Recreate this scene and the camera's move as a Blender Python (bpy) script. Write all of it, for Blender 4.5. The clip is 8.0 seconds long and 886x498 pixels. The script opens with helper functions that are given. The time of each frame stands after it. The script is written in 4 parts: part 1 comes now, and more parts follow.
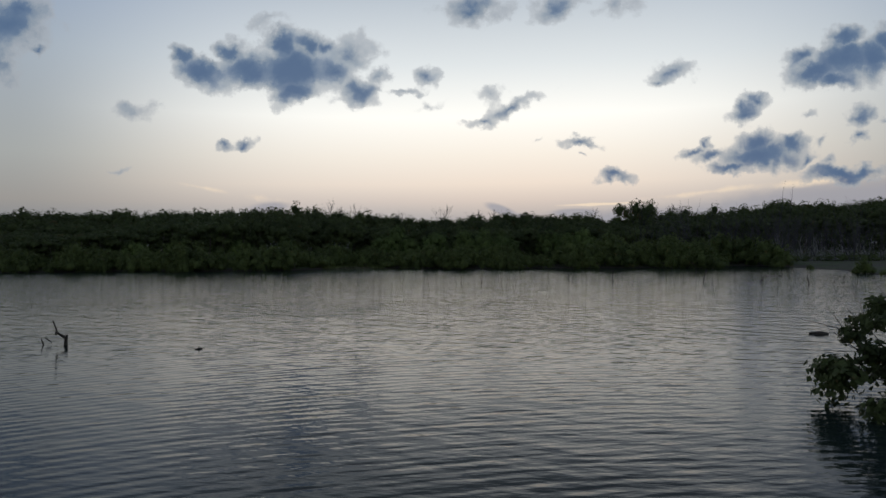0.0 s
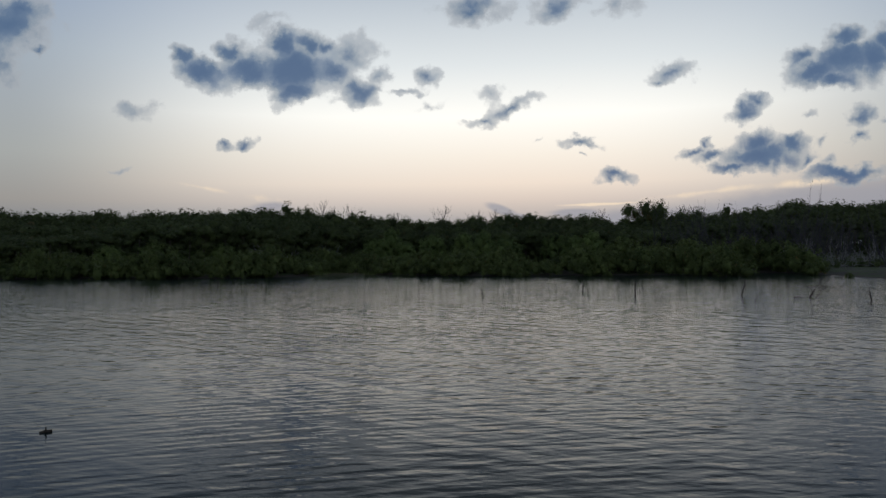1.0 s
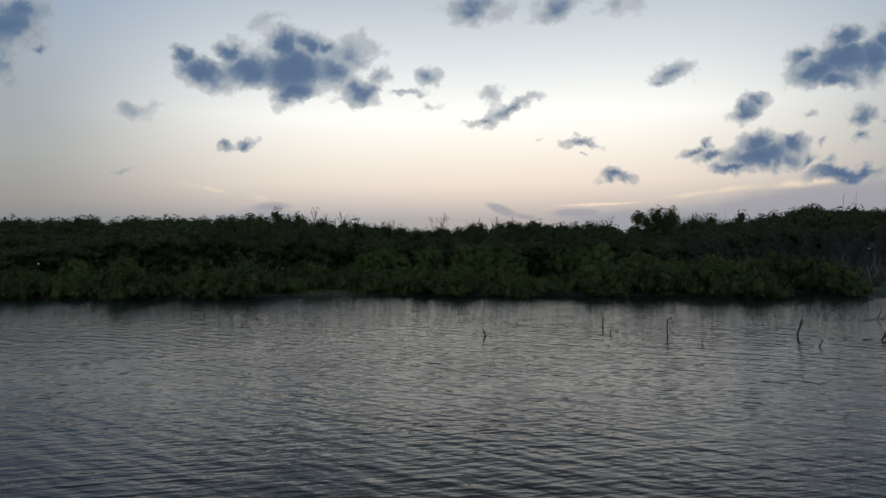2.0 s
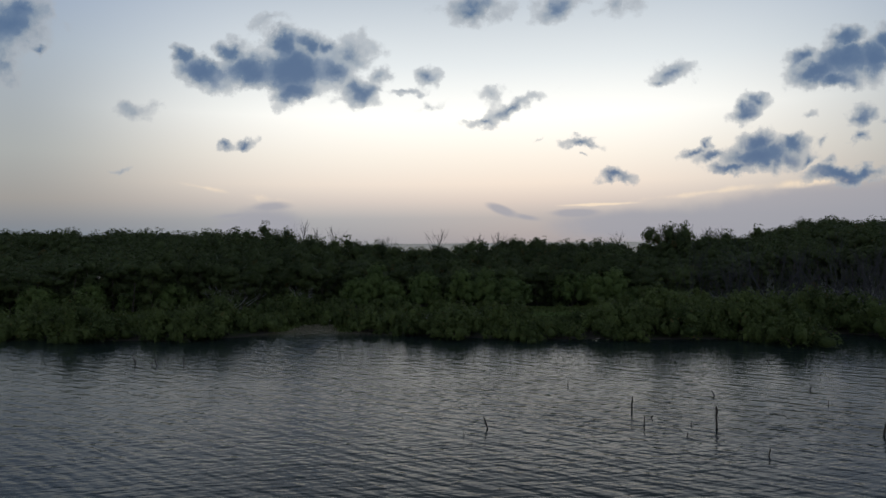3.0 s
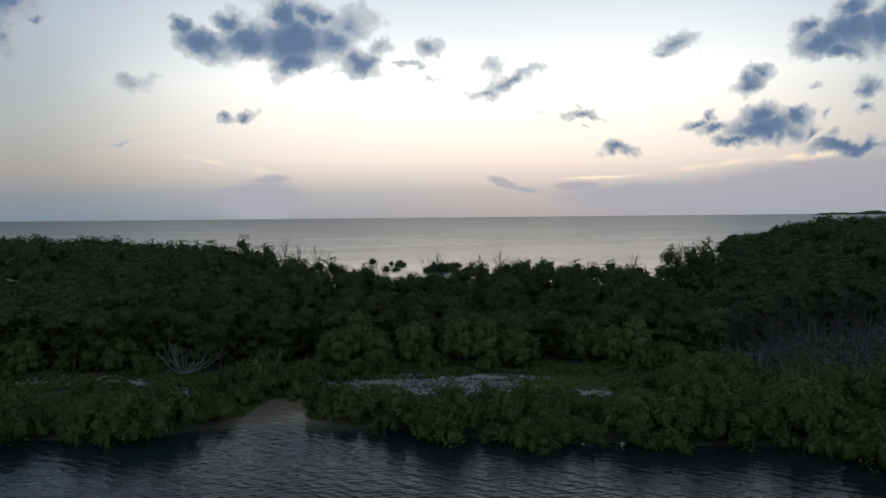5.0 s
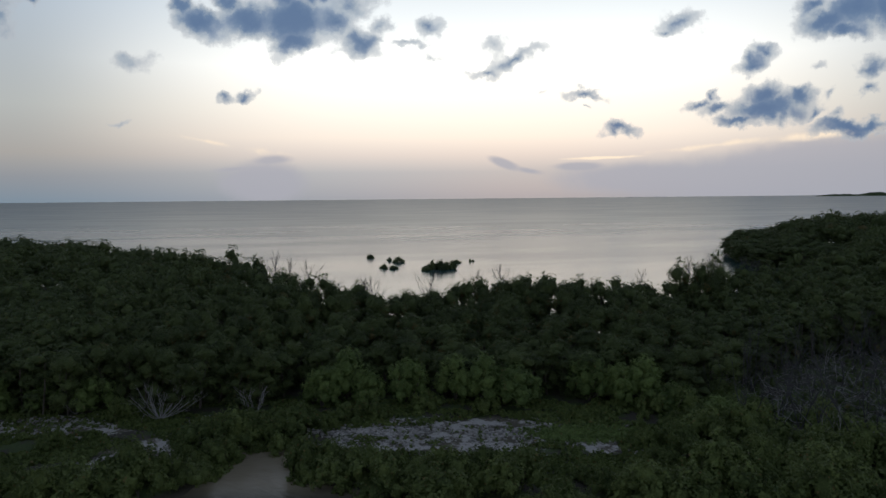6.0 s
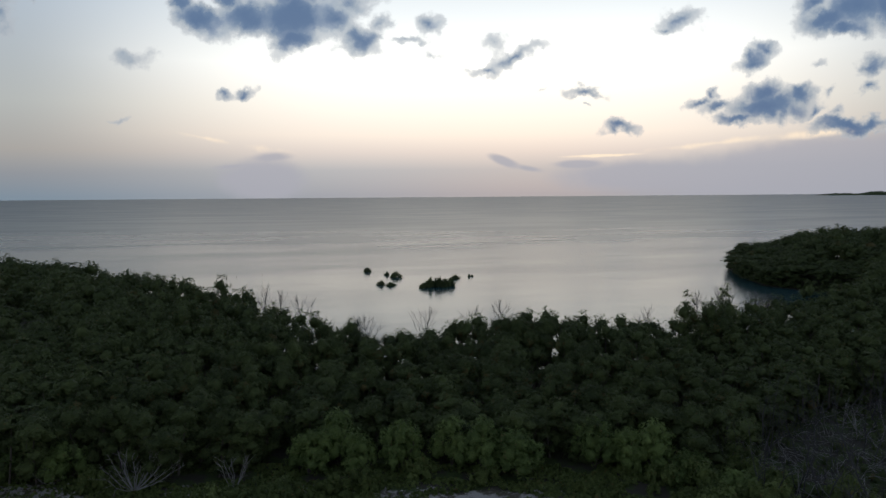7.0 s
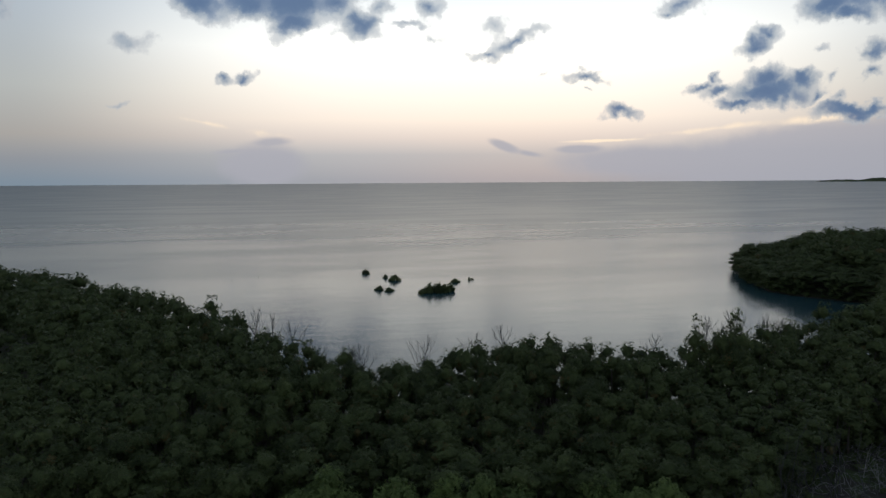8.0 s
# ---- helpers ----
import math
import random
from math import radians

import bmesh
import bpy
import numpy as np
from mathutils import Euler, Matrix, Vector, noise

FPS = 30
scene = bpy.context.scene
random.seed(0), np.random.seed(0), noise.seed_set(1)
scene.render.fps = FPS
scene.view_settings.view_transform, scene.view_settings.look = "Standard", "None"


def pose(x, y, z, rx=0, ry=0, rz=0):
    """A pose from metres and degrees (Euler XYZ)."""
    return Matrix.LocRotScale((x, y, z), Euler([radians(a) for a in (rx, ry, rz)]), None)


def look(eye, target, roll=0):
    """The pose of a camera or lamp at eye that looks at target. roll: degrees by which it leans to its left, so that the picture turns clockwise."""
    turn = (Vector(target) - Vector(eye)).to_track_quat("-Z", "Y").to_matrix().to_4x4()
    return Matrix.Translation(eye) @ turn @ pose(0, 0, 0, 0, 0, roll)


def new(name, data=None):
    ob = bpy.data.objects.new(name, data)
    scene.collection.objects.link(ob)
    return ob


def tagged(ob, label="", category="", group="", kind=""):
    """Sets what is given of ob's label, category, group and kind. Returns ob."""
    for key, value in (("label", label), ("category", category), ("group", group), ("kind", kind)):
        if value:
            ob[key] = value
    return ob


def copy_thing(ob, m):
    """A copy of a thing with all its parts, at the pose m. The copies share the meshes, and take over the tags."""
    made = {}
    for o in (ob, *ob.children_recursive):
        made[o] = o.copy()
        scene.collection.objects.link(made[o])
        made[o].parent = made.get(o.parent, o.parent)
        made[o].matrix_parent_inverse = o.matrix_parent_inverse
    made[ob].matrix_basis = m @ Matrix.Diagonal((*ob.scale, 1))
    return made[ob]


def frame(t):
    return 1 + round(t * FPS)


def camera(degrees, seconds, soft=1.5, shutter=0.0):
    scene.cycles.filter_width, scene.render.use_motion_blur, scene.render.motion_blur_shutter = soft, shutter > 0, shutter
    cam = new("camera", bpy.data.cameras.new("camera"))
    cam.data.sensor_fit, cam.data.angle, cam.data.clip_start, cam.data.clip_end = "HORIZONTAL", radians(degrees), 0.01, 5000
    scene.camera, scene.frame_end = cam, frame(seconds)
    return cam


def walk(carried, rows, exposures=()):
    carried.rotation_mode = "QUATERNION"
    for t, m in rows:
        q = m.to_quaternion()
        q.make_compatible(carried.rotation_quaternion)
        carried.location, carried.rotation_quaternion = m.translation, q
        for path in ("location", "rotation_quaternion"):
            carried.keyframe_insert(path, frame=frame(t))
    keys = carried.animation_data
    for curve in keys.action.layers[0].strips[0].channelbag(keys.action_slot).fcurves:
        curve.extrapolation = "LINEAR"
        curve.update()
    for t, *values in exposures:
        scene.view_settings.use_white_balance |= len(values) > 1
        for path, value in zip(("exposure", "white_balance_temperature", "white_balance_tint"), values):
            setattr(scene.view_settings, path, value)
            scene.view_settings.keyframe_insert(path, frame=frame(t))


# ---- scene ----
cam = camera(66.0, 8.0)
PATH = [
    (0, (0.468, 6.317, 2.943), (0.455, 8.317, 2.924), -0.6),
    (0.5, (0.586, 9.597, 3.046), (0.573, 11.597, 3.028), -0.6),
    (1, (0.769, 13.179, 3.386), (0.755, 15.179, 3.367), -0.6),
    (1.5, (0.908, 16.564, 3.922), (0.893, 18.564, 3.903), -0.6),
    (3, (1.403, 27.419, 7.695), (1.388, 29.419, 7.676), -0.55),
    (3.5, (1.523, 30.413, 9.29), (1.509, 32.412, 9.273), -0.55),
    (4, (1.734, 33.128, 10.981), (1.718, 35.128, 10.947), -0.55),
    (4.5, (1.895, 35.874, 12.625), (1.878, 37.872, 12.562), -0.55),
    (6, (2.665, 43.143, 18.855), (2.643, 45.137, 18.701), -0.55),
    (6.5, (2.821, 45.367, 21.095), (2.801, 47.361, 20.935), -0.5),
    (7, (2.977, 47.517, 23.376), (2.956, 49.51, 23.215), -0.45),
    (7.5, (3.123, 49.703, 25.582), (3.101, 51.696, 25.412), -0.4),
    (8, (3.15, 51.923, 27.869), (3.128, 53.912, 27.665), -0.4),
]
EXPOSURES = [(0, -0.18), (1.5, -0.17), (3.5, -0.06), (6, 0.12), (8, 0.1)]
walk(cam, [(t, look(e, a, r)) for t, e, a, r in PATH], EXPOSURES)

# ------------------------------------------------------------------ sky and sun
SUN_AZIMUTH = math.atan(0.12)        # east of the y axis
SUN_ELEVATION = radians(3.0)


class Nodes:
    """Short hand for wiring a node tree."""

    def __init__(self, tree):
        self.tree = tree
        tree.nodes.clear()

    def add(self, kind, **props):
        n = self.tree.nodes.new(kind)
        for k, v in props.items():
            setattr(n, k, v)
        return n

    def wire(self, value, socket):
        if isinstance(value, bpy.types.NodeSocket):
            self.tree.links.new(value, socket)
        else:
            socket.default_value = value

    def calc(self, op, a, b=None, c=None, clamp=False):
        n = self.add("ShaderNodeMath", operation=op, use_clamp=clamp)
        for i, v in enumerate((a, b, c)):
            if v is not None:
                self.wire(v, n.inputs[i])
        return n.outputs[0]

    def vec(self, op, a, b=None, out=0):
        n = self.add("ShaderNodeVectorMath", operation=op)
        self.wire(a, n.inputs[0])
        if b is not None:
            self.wire(b, n.inputs[3 if op == "SCALE" else 1])
        return n.outputs[out]

    def smooth(self, x, lo, hi):
        n = self.add("ShaderNodeMapRange", interpolation_type="SMOOTHSTEP")
        self.wire(x, n.inputs["Value"])
        n.inputs["From Min"].default_value, n.inputs["From Max"].default_value = lo, hi
        return n.outputs["Result"]

    def mix(self, f, a, b, blend="MIX"):
        n = self.add("ShaderNodeMix", data_type="RGBA", blend_type=blend)
        self.wire(f, n.inputs["Factor"])
        for v, s in ((a, n.inputs[6]), (b, n.inputs[7])):
            self.wire((*v, 1) if isinstance(v, tuple) and len(v) == 3 else v, s)
        return n.outputs[2]

    def ramp(self, x, stops, mode="LINEAR"):
        n = self.add("ShaderNodeValToRGB")
        r = n.color_ramp
        r.interpolation = mode
        while len(r.elements) < len(stops):
            r.elements.new(0.5)
        for e, (p, col) in zip(r.elements, stops):
            e.position, e.color = p, (*col, 1)
        self.wire(x, n.inputs[0])
        return n.outputs[0]

    def noise(self, vector, scale, detail=4.0, rough=0.55, out=0, dims="3D"):
        n = self.add("ShaderNodeTexNoise", noise_dimensions=dims)
        self.wire(vector, n.inputs["Vector"])
        n.inputs["Scale"].default_value = scale
        n.inputs["Detail"].default_value = detail
        n.inputs["Roughness"].default_value = rough
        return n.outputs[out]

    def mapped(self, vector, loc=(0, 0, 0), rot=(0, 0, 0), scale=(1, 1, 1), kind="POINT"):
        n = self.add("ShaderNodeMapping", vector_type=kind)
        self.wire(vector, n.inputs["Vector"])
        n.inputs["Location"].default_value = loc
        n.inputs["Rotation"].default_value = rot
        n.inputs["Scale"].default_value = scale
        return n.outputs[0]


world = bpy.data.worlds.new("evening_sky")
scene.world = world
world.use_nodes = True
W = Nodes(world.node_tree)
ray = W.add("ShaderNodeTexCoord").outputs["Generated"]
axes = W.add("ShaderNodeSeparateXYZ")
W.wire(ray, axes.inputs[0])
ahead = W.calc("MAXIMUM", axes.outputs[1], 0.05)
u_axis, v_axis = W.calc("DIVIDE", axes.outputs[0], ahead), W.calc("DIVIDE", axes.outputs[2], ahead)
flat = W.add("ShaderNodeCombineXYZ")
W.wire(u_axis, flat.inputs[0]), W.wire(v_axis, flat.inputs[1])
sheet = flat.outputs[0]

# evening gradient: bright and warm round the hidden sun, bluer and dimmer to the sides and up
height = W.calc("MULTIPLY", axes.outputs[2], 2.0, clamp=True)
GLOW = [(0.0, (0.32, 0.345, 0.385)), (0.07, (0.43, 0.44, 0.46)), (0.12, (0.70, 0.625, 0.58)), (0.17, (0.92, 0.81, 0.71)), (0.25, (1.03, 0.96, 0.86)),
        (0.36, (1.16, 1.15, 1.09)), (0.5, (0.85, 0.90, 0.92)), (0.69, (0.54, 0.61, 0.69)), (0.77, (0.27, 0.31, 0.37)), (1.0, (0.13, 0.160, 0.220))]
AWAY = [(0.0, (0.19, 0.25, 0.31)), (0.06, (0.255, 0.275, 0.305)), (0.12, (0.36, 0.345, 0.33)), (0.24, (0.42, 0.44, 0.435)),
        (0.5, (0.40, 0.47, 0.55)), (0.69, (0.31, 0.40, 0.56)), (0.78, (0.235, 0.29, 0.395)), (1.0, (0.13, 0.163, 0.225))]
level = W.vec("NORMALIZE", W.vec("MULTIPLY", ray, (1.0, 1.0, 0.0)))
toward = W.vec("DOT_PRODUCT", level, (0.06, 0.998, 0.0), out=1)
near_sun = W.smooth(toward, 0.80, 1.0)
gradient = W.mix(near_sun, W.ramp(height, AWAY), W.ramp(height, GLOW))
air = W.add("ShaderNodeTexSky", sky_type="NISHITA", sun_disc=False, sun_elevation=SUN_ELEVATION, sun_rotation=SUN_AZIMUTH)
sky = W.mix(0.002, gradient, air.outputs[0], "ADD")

# clouds: soft patches broken up by noise
puffs = W.noise(sheet, 6.0, 3.0, 0.5, out=1)
fluff = W.noise(sheet, 34.0, 5.0, 0.6, out=1)
bent = W.vec("ADD", sheet, W.vec("SCALE", W.vec("SUBTRACT", puffs, (0.5, 0.5, 0.5)), 0.012))
curls = W.noise(sheet, 15.0, 3.0, 0.6, out=1)
bent = W.vec("ADD", bent, W.vec("SCALE", W.vec("SUBTRACT", curls, (0.5, 0.5, 0.5)), 0.034))
bent = W.vec("ADD", bent, W.vec("SCALE", W.vec("SUBTRACT", fluff, (0.5, 0.5, 0.5)), 0.034))
billow = W.noise(W.vec("ADD", sheet, W.vec("SCALE", fluff, 0.02)), 19.0, 9.0, 0.66)
fields = {"cloud": None, "bank": None, "lit": None}


def patch(field, u, v, a, b, tilt, weight, source):
    q = W.mapped(source, (u, v, 0), (0, 0, radians(tilt)), (a, b, 1), "TEXTURE")
    size = W.vec("LENGTH", W.vec("MULTIPLY", q, (1.0, 1.0, 0.0)), out=1)
    f = W.calc("MULTIPLY", W.calc("SUBTRACT", 1.0, size), weight)
    f = W.calc("MAXIMUM", f, -1.0)
    old = fields[field]
    fields[field] = f if old is None else W.calc("SMOOTH_MAX", old, f, 0.3)


def cloud(u, v, a, b, tilt, weight):
    patch("cloud", u, v, a, b, tilt, weight, bent)


def bank(u, v, a, b, tilt, weight):
    patch("bank", u, v, a, b, tilt, weight, bent_low)


def lit_edge(u, v, a, b, tilt, weight):
    patch("lit", u, v, a, b, tilt, weight, bent_low)


bent_low = W.vec("ADD", sheet, W.vec("MULTIPLY", W.vec("SUBTRACT", puffs, (0.5, 0.5, 0.5)), (0.03, 0.008, 0.0)))
cloud(-0.384, 0.278, 0.025, 0.020, 0, 0.95)
cloud(-0.354, 0.256, 0.056, 0.031, -12, 1)
cloud(-0.317, 0.282, 0.034, 0.026, 0, 0.95)
cloud(-0.287, 0.258, 0.059, 0.036, 0, 1.05)
cloud(-0.240, 0.292, 0.036, 0.030, 0, 1.05)
cloud(-0.226, 0.254, 0.071, 0.053, 0, 1.2)
cloud(-0.202, 0.290, 0.031, 0.024, 0, 1)
cloud(-0.221, 0.219, 0.046, 0.025, 0, 1.05)
cloud(-0.177, 0.291, 0.024, 0.020, 0, 0.8)
cloud(-0.143, 0.275, 0.054, 0.033, 0, 0.6)
cloud(-0.168, 0.250, 0.051, 0.034, 0, 0.8)
cloud(-0.126, 0.226, 0.050, 0.028, 0, 0.85)
cloud(-0.095, 0.247, 0.023, 0.023, 0, 0.5)
cloud(-0.063, 0.223, 0.040, 0.009, 0, 0.5)
cloud(-0.030, 0.243, 0.023, 0.017, 0, 0.65)
cloud(-0.027, 0.201, 0.030, 0.012, 15, 0.42)
cloud(-0.256, 0.326, 0.036, 0.012, 15, 0.32)
cloud(-0.645, 0.329, 0.091, 0.056, 0, 0.85)
cloud(-0.597, 0.288, 0.027, 0.012, 0, 0.7)
cloud(-0.657, 0.269, 0.042, 0.042, 0, 0.6)
cloud(-0.624, 0.351, 0.071, 0.033, 0, 0.75)
cloud(-0.460, 0.196, 0.042, 0.015, 0, 0.4)
cloud(-0.425, 0.204, 0.018, 0.011, 0, 0.35)
cloud(-0.330, 0.155, 0.020, 0.014, 0, 0.65)
cloud(-0.297, 0.151, 0.026, 0.014, 0, 0.75)
cloud(-0.481, 0.113, 0.018, 0.005, 0, 0.35)
cloud(0.039, 0.340, 0.065, 0.030, 0, 0.75)
cloud(0.162, 0.343, 0.050, 0.026, 25, 0.65)
cloud(0.249, 0.345, 0.045, 0.017, 0, 0.4)
cloud(0.095, 0.197, 0.055, 0.015, 22, 0.7)
cloud(0.054, 0.177, 0.034, 0.011, 10, 0.65)
cloud(0.066, 0.218, 0.030, 0.015, 0, 0.4)
cloud(0.331, 0.243, 0.042, 0.022, 10, 0.6)
cloud(0.311, 0.233, 0.024, 0.011, 0, 0.6)
cloud(0.538, 0.241, 0.060, 0.032, 8, 1)
cloud(0.581, 0.291, 0.036, 0.024, 0, 1)
cloud(0.581, 0.258, 0.062, 0.040, 5, 1.1)
cloud(0.625, 0.263, 0.042, 0.040, 0, 1.1)
cloud(0.641, 0.290, 0.025, 0.028, 0, 1)
cloud(0.519, 0.266, 0.030, 0.020, 25, 0.85)
cloud(0.570, 0.226, 0.054, 0.016, 5, 0.9)
cloud(0.435, 0.187, 0.034, 0.018, 8, 0.85)
cloud(0.451, 0.199, 0.024, 0.014, 0, 0.8)
cloud(0.456, 0.123, 0.085, 0.028, 0, 1.1)
cloud(0.412, 0.107, 0.040, 0.012, 0, 0.95)
cloud(0.456, 0.142, 0.040, 0.023, 0, 1)
cloud(0.505, 0.138, 0.033, 0.024, 15, 1)
cloud(0.385, 0.128, 0.030, 0.012, 15, 0.85)
cloud(0.363, 0.133, 0.026, 0.008, 20, 0.75)
cloud(0.382, 0.147, 0.012, 0.010, 0, 0.7)
cloud(0.548, 0.141, 0.015, 0.012, 30, 0.55)
cloud(0.529, 0.116, 0.022, 0.011, 20, 0.7)
cloud(0.581, 0.097, 0.082, 0.015, 0, 0.95)
cloud(0.562, 0.114, 0.020, 0.009, 0, 0.5)
cloud(0.608, 0.099, 0.033, 0.015, 0, 0.9)
cloud(0.603, 0.181, 0.026, 0.017, 30, 0.7)
cloud(0.600, 0.149, 0.019, 0.013, 10, 0.7)
cloud(0.524, 0.179, 0.018, 0.006, 25, 0.35)
cloud(0.638, 0.176, 0.013, 0.007, 20, 0.4)
cloud(0.198, 0.140, 0.042, 0.011, -6, 0.7)
cloud(0.197, 0.122, 0.016, 0.005, 0, 0.5)
cloud(0.247, 0.092, 0.036, 0.013, 0, 0.8)
cloud(0.128, 0.149, 0.014, 0.005, 20, 0.35)
bank(-0.272, 0.022, 0.077, 0.038, 0, 0.9)
bank(-0.259, 0.055, 0.036, 0.009, 5, 0.6)
bank(-0.314, 0.042, 0.036, 0.005, 5, 0.5)
bank(0.541, 0.028, 0.320, 0.062, 5, 1)
bank(0.294, 0.023, 0.173, 0.029, 0, 0.75)
bank(0.187, 0.042, 0.046, 0.008, 0, 0.8)
bank(0.076, 0.047, 0.029, 0.009, -20, 0.75)
bank(0.113, 0.036, 0.027, 0.005, -10, 0.5)
lit_edge(0.220, 0.054, 0.077, 0.0032, 1, 1)
lit_edge(0.376, 0.070, 0.130, 0.0065, 7, 0.5)
lit_edge(0.560, 0.086, 0.164, 0.0075, 5, 0.5)
lit_edge(-0.350, 0.083, 0.055, 0.0046, -13, 0.4)
lit_edge(-0.267, 0.068, 0.064, 0.0091, -10, 0.25)
puffy = W.add("ShaderNodeTexVoronoi", feature="SMOOTH_F1")
W.wire(W.vec("ADD", sheet, W.vec("SCALE", fluff, 0.03)), puffy.inputs["Vector"])
puffy.inputs["Scale"].default_value, puffy.inputs["Smoothness"].default_value = 34.0, 0.4
ragged = W.calc("MULTIPLY_ADD", W.calc("SUBTRACT", billow, 0.5), 1.1, W.calc("MULTIPLY", W.calc("SUBTRACT", 0.42, puffy.outputs["Distance"]), 0.4))
front = W.smooth(axes.outputs[1], 0.05, 0.3)
bank_fill = W.smooth(W.calc("ADD", fields["bank"], W.calc("MULTIPLY", ragged, 0.25)), -0.05, 0.4)
bank_fill = W.calc("MULTIPLY", W.calc("MULTIPLY", bank_fill, front), 0.8)
sky = W.mix(bank_fill, sky, (0.38, 0.38, 0.43))
lit_fill = W.smooth(W.calc("ADD", fields["lit"], W.calc("MULTIPLY", ragged, 0.8)), 0.0, 0.6)
sky = W.mix(W.calc("MULTIPLY", W.calc("MULTIPLY", lit_fill, front), 0.85), sky, (1.0, 0.82, 0.62))
mass = W.calc("ADD", fields["cloud"], ragged)
fill = W.calc("MULTIPLY", W.smooth(mass, -0.02, 0.26), front)
depth_in_cloud = W.smooth(W.calc("MULTIPLY_ADD", ragged, 0.8, fields["cloud"]), 0.12, 1.0)
body_tone = W.ramp(depth_in_cloud, [(0.0, (0.42, 0.45, 0.49)), (0.22, (0.25, 0.31, 0.385)), (0.5, (0.115, 0.185, 0.305)), (1.0, (0.085, 0.15, 0.275))])
sky = W.mix(W.calc("MULTIPLY", fill, W.calc("MULTIPLY_ADD", W.smooth(fields["cloud"], 0.1, 0.8), 0.34, 0.62)), sky, body_tone)
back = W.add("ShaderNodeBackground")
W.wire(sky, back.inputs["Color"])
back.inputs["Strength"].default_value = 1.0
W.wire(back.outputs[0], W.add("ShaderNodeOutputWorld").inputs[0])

sun = new("sun", bpy.data.lights.new("sun", "SUN"))
sun.data.energy, sun.data.angle, sun.data.color = 0.02, radians(60), (1.0, 0.82, 0.65)
sun.matrix_world = look((0, 0, 0), (-math.sin(SUN_AZIMUTH), -math.cos(SUN_AZIMUTH), -math.tan(radians(6.0))))


# ------------------------------------------------------------------ materials
def material(name):
    m = bpy.data.materials.new(name)
    m.use_nodes = True
    n = Nodes(m.node_tree)
    out = n.add("ShaderNodeOutputMaterial")
    return m, n, out


def principled(n, color, rough, **more):
    p = n.add("ShaderNodeBsdfPrincipled")
    n.wire((*color, 1) if isinstance(color, tuple) else color, p.inputs["Base Color"])
    n.wire(rough, p.inputs["Roughness"])
    for k, v in more.items():
        n.wire(v, p.inputs[k.replace("_", " ")])
    return p


def leaf_material(name, dark, light, old, old_share=0.04):
    m, n, out = material(name)
    each = n.add("ShaderNodeNewGeometry").outputs["Random Per Island"]
    plant = n.add("ShaderNodeObjectInfo").outputs["Random"]
    place = n.add("ShaderNodeNewGeometry").outputs["Position"]
    speckle = n.calc("MULTIPLY_ADD", n.noise(place, 8.0, 2.0, 0.6), 0.7, -0.35)
    tone = n.calc("MULTIPLY_ADD", n.noise(place, 0.8, 3.0), 1.0, n.calc("MULTIPLY_ADD", each, 0.3, n.calc("MULTIPLY_ADD", plant, 0.4, n.calc("ADD", speckle, -0.45))), clamp=True)
    col = n.mix(tone, dark, light)
    col = n.mix(n.calc("GREATER_THAN", each, 1.0 - old_share), col, old)
    p = principled(n, col, 0.65, Specular_IOR_Level=0.2)
    relief = n.add("ShaderNodeBump")
    relief.inputs["Strength"].default_value, relief.inputs["Distance"].default_value = 0.8, 0.1
    n.wire(n.noise(place, 7.0, 3.0, 0.6), relief.inputs["Height"])
    n.wire(relief.outputs[0], p.inputs["Normal"])
    t = n.add("ShaderNodeBsdfTranslucent")
    n.wire(col, t.inputs[0])
    mixed = n.add("ShaderNodeMixShader")
    mixed.inputs[0].default_value = 0.22
    n.wire(p.outputs[0], mixed.inputs[1]), n.wire(t.outputs[0], mixed.inputs[2])
    n.wire(mixed.outputs[0], out.inputs[0])
    return m


def wood_material(name, dark, light, scale=3.0):
    m, n, out = material(name)
    place = n.add("ShaderNodeTexCoord").outputs["Object"]
    plant = n.add("ShaderNodeObjectInfo").outputs["Random"]
    grain = n.noise(n.mapped(place, scale=(6, 6, 0.8)), scale, 6.0, 0.65)
    stain = n.noise(place, 0.9, 3.0)
    tone = n.calc("MULTIPLY_ADD", grain, 0.8, n.calc("MULTIPLY_ADD", stain, 0.6, n.calc("MULTIPLY_ADD", plant, 0.3, -0.45)), clamp=True)
    p = principled(n, n.mix(tone, dark, light), 0.85)
    b = n.add("ShaderNodeBump")
    b.inputs["Strength"].default_value, b.inputs["Distance"].default_value = 0.6, 0.02
    n.wire(grain, b.inputs["Height"])
    n.wire(b.outputs[0], p.inputs["Normal"])
    n.wire(p.outputs[0], out.inputs[0])
    return m


LEAF_TREE = leaf_material("mangrove_leaf", (0.032, 0.046, 0.017), (0.160, 0.205, 0.072), (0.13, 0.11, 0.04), 0.02)
LEAF_SHRUB = leaf_material("shrub_leaf", (0.055, 0.080, 0.024), (0.210, 0.262, 0.080), (0.18, 0.14, 0.05), 0.02)
LEAF_PALE = leaf_material("buttonwood_leaf", (0.072, 0.112, 0.034), (0.240, 0.320, 0.098), (0.17, 0.15, 0.06), 0.02)
BARK = wood_material("mangrove_bark", (0.05, 0.04, 0.033), (0.16, 0.135, 0.11))
DEADWOOD = wood_material("weathered_deadwood", (0.17, 0.163, 0.16), (0.46, 0.44, 0.42))
GREYWOOD = wood_material("grey_dead_mangrove", (0.028, 0.027, 0.029), (0.11, 0.106, 0.11))
WETWOOD = wood_material("wet_driftwood", (0.025, 0.02, 0.016), (0.08, 0.065, 0.05))


